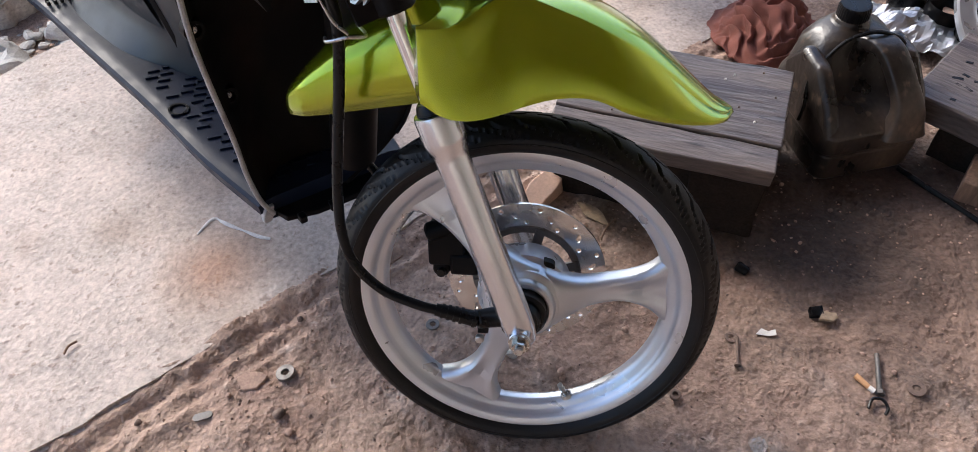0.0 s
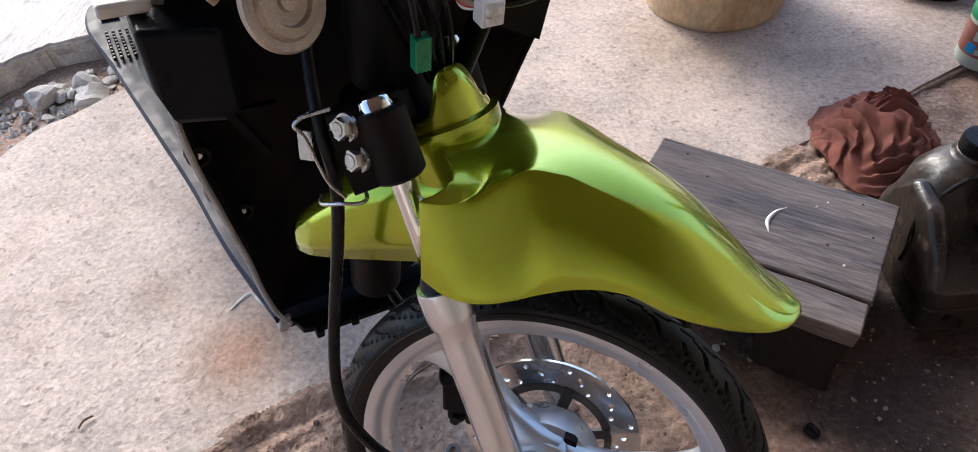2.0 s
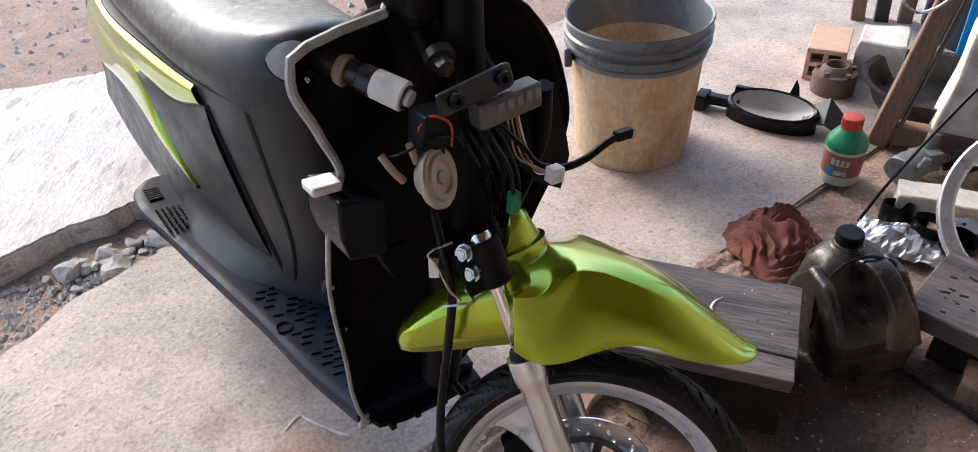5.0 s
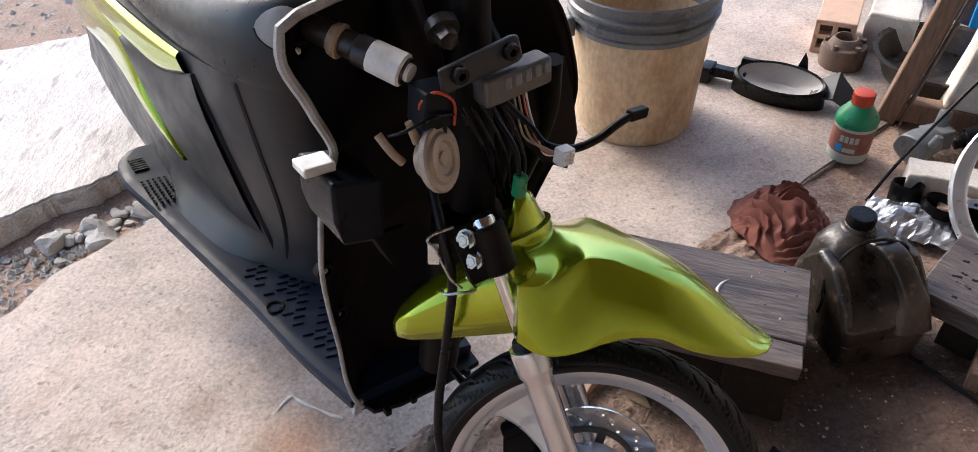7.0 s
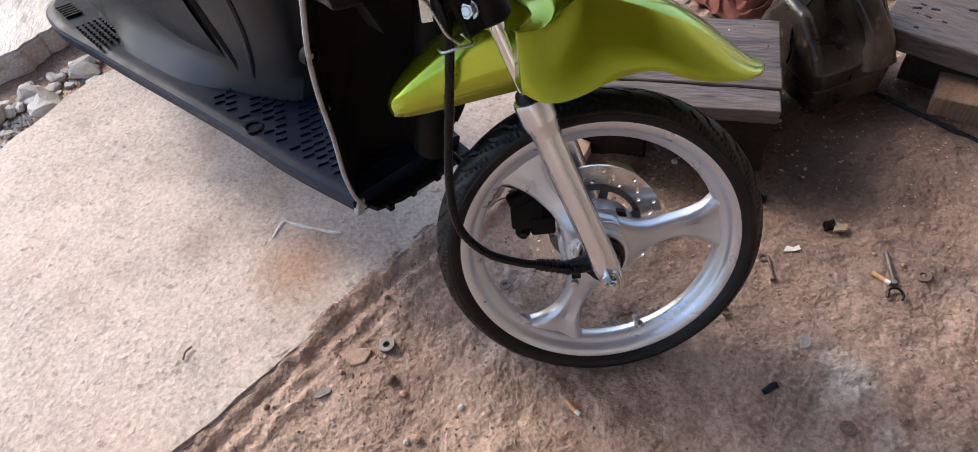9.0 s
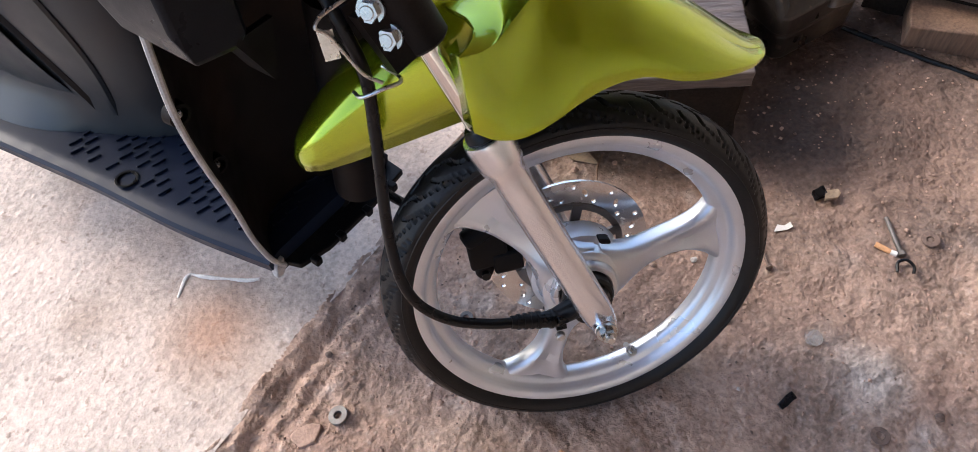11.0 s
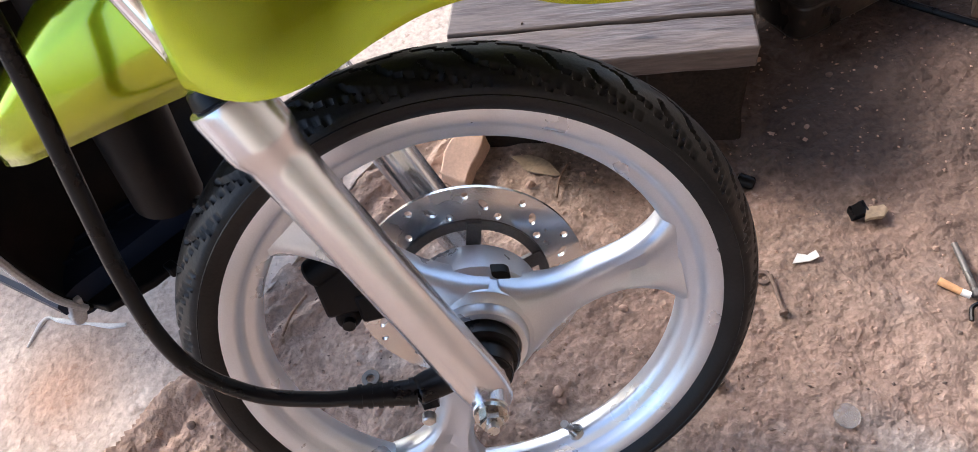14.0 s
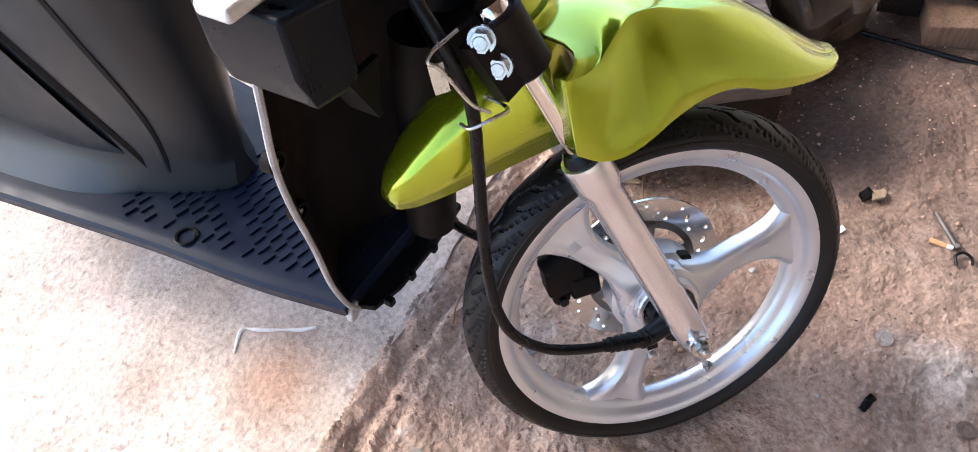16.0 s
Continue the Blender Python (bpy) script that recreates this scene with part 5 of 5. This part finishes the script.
tagged(part("mortar_block", rough_up(box(0.135, 0.15, 0.115, (0, 0, 0.057)), 0.012, 9, 5, 6), "plaster", m=pose(1.155, 2.20, 0.012, 0, 0, -28), bevel=0.006), "dirty white mortar-crusted block", "block")
hubring = thing("iron_hub", pose(0.975, 2.095, 0.010), "brown rusty cast iron hub ring", "hub")
part("ring", lathe([(0.030, 0.0), (0.062, 0.0), (0.064, 0.05), (0.060, 0.062), (0.048, 0.064), (0.034, 0.085), (0.030, 0.085), (0.028, 0.06), (0.030, 0.0)], 40), "rust", hubring, "rusty iron ring")
for k in range(5):
    part("lug", rod((0.052 * math.cos(k * 1.26), 0.052 * math.sin(k * 1.26), 0.060), (0.052 * math.cos(k * 1.26), 0.052 * math.sin(k * 1.26), 0.074), 0.009, 0.008, 10), "rust", hubring)
# big grey pan on the floor behind the post
pan = tagged(part("metal_pan", lathe([(0.001, 0.012), (0.150, 0.012), (0.180, 0.075), (0.192, 0.080), (0.192, 0.086), (0.176, 0.082), (0.148, 0.020), (0.001, 0.020)], 64), "can", m=pose(1.205, 1.97, 0.010)), "dark metal pan with dark oily inside", "pan")

# work stand: post, foot bar and hanging bars
stand = thing("wood_stand", pose(0.985, 1.80, 0.0, 0, 0, -28), "brown wooden post with a foot bar and leaning battens", "stand")
part("post", rough_up(box(0.050, 0.045, 0.95, (0, 0, 0.475), Matrix.Rotation(radians(9), 4, "Y")), 0.002, 20, 2, 5), "brown", stand, "leaning brown wooden post", bevel=0.004)
part("foot_bar", rough_up(box(0.42, 0.05, 0.055, (0.22, 0.01, 0.040)), 0.002, 20, 4, 4), "brown", stand, "brown wooden foot bar", bevel=0.003)
part("angle_iron", box(0.005, 0.05, 0.92, (0.036, -0.005, 0.47), Matrix.Rotation(radians(9), 4, "Y")), "rust", stand)
part("hook_wire", tube([(0.03, -0.04, 0.50), (-0.02, -0.05, 0.46), (-0.03, -0.05, 0.42), (0.01, -0.05, 0.395), (0.06, -0.05, 0.43), (0.085, -0.05, 0.50)], 0.0035, 8), "steel", stand, "bent wire hook")
rack = thing("batten_rack", pose(1.36, 2.56, 0.0, 0, 0, -20), "dark green-black battens standing in a row", "battens")
for k in range(4):
    part("batten", rough_up(box(0.045, 0.04, 0.62, (-0.11 + 0.075 * k, 0.0, 0.31), Matrix.Rotation(radians(-5 + 2 * k), 4, "Y")), 0.002, 18, k, 3), "grey" if k % 2 else "brown", rack, bevel=0.003)
drum = thing("blue_drum", pose(1.62, 2.40, 0.0), "dark blue plastic drum in the shade", "drum")
part("body", lathe([(0.001, 0.0), (0.20, 0.0), (0.215, 0.03), (0.215, 0.26), (0.222, 0.27), (0.222, 0.29), (0.215, 0.30), (0.215, 0.55), (0.20, 0.58), (0.001, 0.58)], 56), "navy", drum)
tagged(part("blue_board", box(0.02, 0.30, 0.55, (0, 0, 0.275)), "blue", m=pose(1.47, 2.05, 0.0, 0, 8, 60), bevel=0.003), "bright blue plastic sheet leaning upright", "sheet")
tagged(part("foam_block", rough_up(box(0.26, 0.16, 0.34, (0, 0, 0.17)), 0.012, 8, 7, 7), "plaster", m=pose(1.235, 1.745, 0.0, 0, 6, -30), bevel=0.008), "dirty white broken foam block", "block")
tagged(part("leaning_rod", tube([(0.79, 1.44, 0.02), (0.86, 1.47, 0.12), (1.02, 1.52, 0.32), (1.30, 1.60, 0.62)], 0.0038, 10), "rubber"), "thin dark metal rod leaning on the clutter", "rod")
# spare alloy wheel standing on edge
SW = pose(1.085, 1.265, 0.150, -42, 0, -33)
spare = thing("alloy_rim", SW, "worn silver alloy rim standing on edge", "wheel")
part("rim", lathe([(0.200, -0.024), (0.204, -0.020), (0.198, -0.012), (0.184, -0.010), (0.180, 0.0), (0.184, 0.010), (0.198, 0.012), (0.204, 0.020), (0.200, 0.024), (0.180, 0.020), (0.172, 0.012), (0.172, -0.012), (0.180, -0.020), (0.200, -0.024)], 90, "y"), "silver", spare)
for k in range(3):
    a = radians(25 + 120 * k)
    part("spoke", skin([[(r * math.cos(a) - w * cx * math.sin(a), 0.012 * cy, r * math.sin(a) + w * cx * math.cos(a)) for cx, cy in ((-1, -0.7), (-0.6, -1), (0.6, -1), (1, -0.7), (1, 0.7), (0.6, 1), (-0.6, 1), (-1, 0.7))] for r, w in ((0.02, 0.04), (0.06, 0.022), (0.12, 0.018), (0.155, 0.026), (0.176, 0.042))]), "silver", spare)
part("hub", lathe([(0.001, -0.03), (0.035, -0.03), (0.045, -0.015), (0.045, 0.02), (0.001, 0.02)], 40, "y"), "silver", spare)
dsk = thing("spare_disc", pose(0.985, 1.305, 0.035, 20, 0, -35), "drilled silver brake disc leaning on the wheel", "brake disc")
part("plate", lathe([(0.035, 0.0), (0.078, 0.0), (0.078, 0.004), (0.035, 0.004), (0.035, 0.0)], 64), "disc", dsk)
# black plugs stand in for the dark of the drilled holes
for k in range(12):
    a = 2 * math.pi * k / 12
    part("hole_shade", rod((0.062 * math.cos(a), 0.062 * math.sin(a), -0.0004), (0.062 * math.cos(a), 0.062 * math.sin(a), 0.0045), 0.0042, 0.0042, 10), "rubber", dsk)
# small engine parts, concrete bar, cups, foil bag
eng = tagged(part("engine_case", rough_up(merge(rod((-0.04, 0, 0.035), (0.03, 0.02, 0.045), 0.042, 0.036), box(0.07, 0.05, 0.05, (0.05, 0.03, 0.04)), rod((0.06, 0.04, 0.04), (0.075, 0.05, 0.10), 0.014), rod((-0.01, -0.03, 0.06), (0.0, -0.035, 0.09), 0.010)), 0.004, 25, 3, 1), "rimgrey", m=pose(0.985, 1.60, 0.010, 0, 0, 10), bevel=0.003), "oily grey cast engine cover", "engine part")
tagged(part("motor_can", merge(rod((0, 0, 0.035), (0.07, -0.03, 0.06), 0.033, 0.033, 24, 0.004), rod((-0.02, 0.008, 0.028), (0, 0, 0.035), 0.012)), "rubber", m=pose(1.09, 1.615, 0.010, 0, 0, 20)), "black starter motor lying on its side", "motor")
tagged(part("concrete_bar", rough_up(box(0.24, 0.075, 0.065, (0, 0, 0.033)), 0.005, 16, 2, 6), "plaster", m=pose(1.005, 1.445, 0.010, 0, 0, -24), bevel=0.004), "pale broken concrete bar", "block")
tagged(part("clay_bar", rough_up(box(0.20, 0.06, 0.045, (0, 0, 0.022)), 0.004, 16, 6, 6), "brick", m=pose(1.02, 1.36, 0.002, 0, 0, -26), bevel=0.004), "broken reddish brick piece", "brick")
for k, (x, y, r) in enumerate(((0.865, 1.425, 0.034), (0.905, 1.365, 0.036), (0.945, 1.315, 0.033))):
    tagged(part("rubber_cup", lathe([(0.001, 0.006), (r - 0.004, 0.006), (r - 0.002, 0.055), (r, 0.060), (r + 0.002, 0.052), (r, 0.0), (0.001, 0.0)], 32), "rubber", m=pose(x, y, 0.010, 12 * (k - 1), 8, 0)), "open black rubber cup", "rubber cup", "rubber cups by the can")
bm = sheet(-0.10, 0.10, -0.06, 0.06, 0.008, lambda x, y: 0.012 + 0.038 * max(0, 1 - (x / 0.1) ** 2) * max(0, 1 - (y / 0.06) ** 2) + 0.014 * noise.noise((x * 30, y * 30, 1)) + 0.008 * noise.noise((x * 70, y * 70, 2)))
foil = tagged(part("foil_bag", bm, "foil", m=pose(0.86, 1.36, 0.004, 0, 0, -35), smooth=False), "crumpled silver foil bag", "bag")
so = foil.modifiers.new("thickness", "SOLIDIFY")
so.thickness = 0.002

# ---- rubble between the slabs ----
random.seed(21)
for k in range(46):
    s = random.uniform(0, 1)
    x, y = -1.16 + 0.42 * s + random.uniform(-0.06, 0.06), 1.43 + 0.27 * s + random.uniform(-0.05, 0.05)
    r = random.choice((0.008, 0.012, 0.012, 0.018, 0.024, 0.032))
    tagged(part("rubble_stone", rough_up(rock(r, k + 1, random.uniform(0.35, 0.7)), r * 0.35, 0.7 / r, k), "stone", smooth=False, m=pose(x, y, -0.028 + r * 0.55, 0, 0, random.uniform(0, 360))), "grey broken rubble stone in the gap", "stone", "rubble between the slabs")


# ---- small things on the ground ----
def lies(x, y, up=0.0):
    """The height of the ground there."""
    return (0.010 if edge_dist(x, y) < 0 else dirt_height(x, y)) + up


def washer(x, y, r, hole, h, material, label):
    tagged(part("washer", lathe([(hole, 0), (r, 0), (r, h), (hole, h), (hole, 0)], 32), material, m=pose(x, y, lies(x, y, 0.001), random.uniform(-6, 6), random.uniform(-6, 6), 0), bevel=0.0006), label, "washer", "washers on the dirt")


random.seed(31)
washer(-0.290, 0.662, 0.0135, 0.0055, 0.006, "dull", "thick grey steel washer on the dirt")
washer(-0.082, 0.733, 0.0100, 0.0045, 0.003, "dull", "dull steel washer on the dirt")
washer(0.572, 0.592, 0.0125, 0.0050, 0.002, "rust", "rusty washer on the dirt")
washer(0.347, 0.687, 0.0090, 0.0045, 0.002, "rust", "rusty washer on the dirt")
washer(0.347, 0.382, 0.0120, 0.0050, 0.002, "rust", "rusty washer on the dirt")
washer(0.251, 0.600, 0.0075, 0.0035, 0.007, "rust", "small rusty nut on the dirt")


def butt(x, y, a):
    ob = thing("cigarette_butt", pose(x, y, lies(x, y, 0.004), 0, 0, a), "crushed cigarette butt with a tan filter", "cigarette butt", "cigarette butts")
    part("filter", rough_up(rod((-0.014, 0, 0), (0.008, 0, 0), 0.0040, 0.0038, 16), 0.0006, 150, x), "paper", ob)
    part("paper", rough_up(rod((0.008, 0, 0), (0.016, 0.001, 0), 0.0038, 0.0032, 16), 0.0010, 150, x), "pale_paper", ob, "white paper end")


butt(-0.025, 0.499, -62)
butt(0.505, 0.603, -58)
bolt = thing("bolt", pose(0.530, 0.618, lies(0.53, 0.618, 0.005), 0, 0, 74), "long grey threaded bolt on the dirt", "bolt")
part("shank", merge(rod((-0.028, 0, 0), (0.030, 0, 0), 0.0032), *[rod((-0.026 + 0.0026 * k, 0, 0), (-0.0248 + 0.0026 * k, 0, 0), 0.0038, 0.0038, 12) for k in range(9)]), "dull", bolt)
part("head", rod((-0.034, 0, 0), (-0.028, 0, 0), 0.0065, 0.0065, 6), "dull", bolt)
tagged(part("screw", merge(rod((-0.022, 0, 0), (0.022, 0, 0), 0.0022), rod((-0.025, 0, 0), (-0.022, 0, 0), 0.005, 0.005, 12)), "rust", m=pose(0.350, 0.664, lies(0.35, 0.664, 0.003), 0, 0, 78)), "thin rusty screw on the dirt", "screw")
tagged(part("wire_clip", tube([(0, 0, 0), (0.012, 0.008, 0.002), (0.022, 0.002, 0.004), (0.022, -0.010, 0.002), (0.014, -0.016, 0)], 0.0022, 8), "rubber", m=pose(0.497, 0.565, lies(0.497, 0.565, 0.004), 0, 0, 20)), "small bent black clip on the dirt", "clip")
tagged(part("rubber_plug", rough_up(rod((-0.010, 0, 0), (0.010, 0, 0), 0.0085, 0.0075, 14, 0.002), 0.0008, 90), "rubber", m=pose(0.394, 0.811, lies(0.394, 0.811, 0.008), 0, 10, -40)), "small black rubber plug", "plug")
flake = slab_of([(-0.018, -0.004), (-0.008, 0.008), (0.004, 0.004), (0.016, 0.007), (0.018, -0.003), (0.006, -0.006), (-0.006, -0.004)], 0, 0.002)
tagged(part("paint_flake", rough_up(flake, 0.002, 60), "pale_paper", m=pose(0.397, 0.690, lies(0.397, 0.69, 0.003), 8, -6, -10) @ Matrix.Scale(0.8, 4)), "bent white plastic flake on dirt", "flake")
tagged(part("torn_wrapper", rough_up(slab_of([(-0.015, -0.006), (-0.004, 0.010), (0.012, 0.008), (0.016, -0.004), (0.002, -0.010)], 0, 0.004), 0.004, 70, 2, 2), "tan", m=pose(0.492, 0.712, lies(0.49, 0.712, 0.003))), "crumpled tan paper scrap on dirt", "scrap")
tagged(part("rubber_scrap", rough_up(box(0.018, 0.012, 0.008, (0, 0, 0.004)), 0.004, 70, 4, 2), "rubber", m=pose(0.478, 0.722, lies(0.478, 0.722))), "small black rubber scrap on the dirt", "scrap")
tagged(part("rubber_scrap", rough_up(box(0.024, 0.010, 0.005, (0, 0, 0.002)), 0.003, 70, 8, 2), "rubber", m=pose(0.266, 0.463, lies(0.266, 0.463), 0, 0, 15)), "flat black rubber scrap on the dirt", "scrap")
# clear plastic lid pressed into the dirt
gl = bpy.data.materials.new("cloudy_plastic")
gl.use_nodes = True
gb = gl.node_tree.nodes["Principled BSDF"]
gb.inputs["Base Color"].default_value, gb.inputs["Roughness"].default_value = (0.8, 0.75, 0.7, 1), 0.25
gb.inputs["Transmission Weight"].default_value = 0.75
M["clear"] = gl
tagged(part("plastic_lid", lathe([(0.001, 0.004), (0.010, 0.0045), (0.0115, 0.0035), (0.016, 0.003), (0.018, 0.004), (0.0185, 0.002), (0.018, 0.0), (0.001, 0.0)], 40), "clear", m=pose(0.343, 0.525, lies(0.343, 0.525, 0.001)) @ Matrix.Scale(0.66, 4)), "cloudy clear plastic lid pressed into dirt", "lid")
# chain link
tagged(part("chain_link", slab_of([(0.006 * c - 0.0075 if k < 12 else 0.006 * c + 0.0075, 0.0055 * s) for k, (c, s) in enumerate([(math.cos(t), math.sin(t)) for t in np.linspace(math.pi / 2, math.pi * 1.5, 12)] + [(math.cos(t), math.sin(t)) for t in np.linspace(-math.pi / 2, math.pi / 2, 12)])], 0, 0.0025), "dull", m=pose(-0.398, 0.604, lies(-0.398, 0.604, 0.003), 0, 0, 15)), "small steel chain link plate", "chain link")
tagged(part("flat_stone", rough_up(slab_of([(0.020 * math.cos(t) * (1 + 0.25 * math.sin(3 * t)), 0.017 * math.sin(t) * (1 + 0.2 * math.cos(2 * t))) for t in np.linspace(0, 6.28, 14, endpoint=False)], -0.004, 0.005), 0.002, 60), "mud", m=pose(-0.338, 0.652, lies(-0.338, 0.652, 0.002)), bevel=0.0015), "flat clay chip on the dirt", "stone", "stones on the dirt")
tagged(part("brick_shard", rough_up(box(0.075, 0.035, 0.035, (0, 0, 0.014)), 0.010, 22, 5, 4), "brick", m=pose(0.095, 0.975, lies(0.095, 0.975, 0), 10, 0, 50), bevel=0.002), "broken reddish brick shard on dirt", "brick shard")
tagged(part("dry_leaf", rough_up(slab_of([(-0.035, 0), (-0.015, 0.012), (0.015, 0.013), (0.036, 0.002), (0.015, -0.011), (-0.015, -0.010)], 0, 0.0015), 0.006, 40, 3, 2), "tan", m=pose(0.176, 0.930, lies(0.176, 0.93, 0.006), 0, 0, -50)), "curled tan dry leaf on the dirt", "leaf")
for k, (x, y, a, ln) in enumerate(((0.198, 0.895, 55, 0.05), (-0.150, 0.840, 50, 0.055), (-0.616, 0.719, 60, 0.025), (-0.06, 0.905, 20, 0.04))):
    tagged(part("twig", tube([(-ln / 2, 0, 0.002), (0, 0.003, 0.004), (ln / 2, 0, 0.002)], 0.0018, 6), "brown", m=pose(x, y, lies(x, y, 0.002), 0, 0, a)), "thin dry brown twig on the ground", "twig", "twigs")
# chalk squiggle on the slab
tagged(part("chalk_mark", tube([(-0.476, 0.930, 0.0105), (-0.462, 0.956, 0.0105), (-0.452, 0.963, 0.0105), (-0.440, 0.955, 0.0105), (-0.420, 0.943, 0.0105), (-0.398, 0.932, 0.0105), (-0.372, 0.918, 0.0105), (-0.352, 0.912, 0.0105)], 0.0018, 6, radii=lambda t: 0.0014 + 0.0020 * abs(math.sin(t * 9))), "chalk"), "white chalk squiggle on the concrete", "chalk mark")

# single pebbles that stand out, then the uncounted grit
for k in range(60):
    x = random.uniform(-0.5, 0.62)
    y = random.uniform(0.36, 1.0)
    d = edge_dist(x, y)
    if d < 0.03 or (d > 0.22 and k % 2):
        continue
    r = random.choice((0.003, 0.004, 0.005, 0.006, 0.008))
    tagged(part("pebble", rock(r, k + 70, 0.75), random.choice(("mud", "mud", "stone", "rust")), m=pose(x, y, lies(x, y, r * 0.35), 0, 0, random.uniform(0, 360))), "small brown pebble on the dirt", "pebble", "pebbles on the dirt")


def grit(name, count, where, sizes, material, label):
    verts, faces = [], []
    base = [(1, 0, 0), (-1, 0, 0), (0, 1, 0), (0, -1, 0), (0, 0, 1), (0, 0, -0.6)]
    tri = [(0, 2, 4), (2, 1, 4), (1, 3, 4), (3, 0, 4), (2, 0, 5), (1, 2, 5), (3, 1, 5), (0, 3, 5)]
    for _ in range(count):
        p = where()
        if not p:
            continue
        r, a = random.choice(sizes), random.uniform(0, 6.28)
        sx, sy, sz = (r * random.uniform(0.6, 1.3) for _ in range(3))
        k = len(verts)
        for x, y, z in base:
            x, y, z = x * sx * random.uniform(0.8, 1.2), y * sy * random.uniform(0.8, 1.2), z * sz * 0.7
            verts.append((p[0] + x * math.cos(a) - y * math.sin(a), p[1] + x * math.sin(a) + y * math.cos(a), p[2] + r * 0.3 + z))
        faces += [tuple(k + i for i in t) for t in tri]
    me = bpy.data.meshes.new(name)
    me.from_pydata(verts, [], faces)
    me.materials.append(M[material])
    return tagged(new(name, me), label, "grit", kind="stuff")


def on_dirt():
    x, y = random.uniform(-0.75, 1.0), random.uniform(0.25, 1.25)
    d = edge_dist(x, y)
    if d < 0.012 or random.random() > math.exp(-d / 0.28) + 0.25:
        return None
    return x, y, dirt_height(x, y)


def in_gap():
    s = random.uniform(-0.6, 1.0)
    x, y = -1.12 + 0.42 * s + random.uniform(-0.14, 0.10), 1.40 + 0.29 * s + random.uniform(-0.08, 0.08)
    return x, y, -0.033


grit("grit", 9000, on_dirt, (0.0008, 0.0011, 0.0015, 0.002, 0.003), "mud", "fine brown grit strewn over the dirt")
grit("dark_grit", 2600, on_dirt, (0.0008, 0.0012, 0.0018, 0.0026), "rust", "dark grit strewn over the dirt")
grit("rubble_grit", 1500, in_gap, (0.003, 0.005, 0.008, 0.011), "stone", "grey rubble and grit between the slabs")


def in_yard():
    x, y = random.uniform(-4.0, 0.2), random.uniform(2.2, 5.0)
    return (x, y, -0.034) if (Vector((x, y)) - Vector((-1.2, 1.9))).dot(Vector((-0.5, 0.86))) > 0.45 else None


grit("yard_gravel", 5000, in_yard, (0.005, 0.008, 0.012, 0.018), "stone", "loose grey gravel and dry litter in the yard")
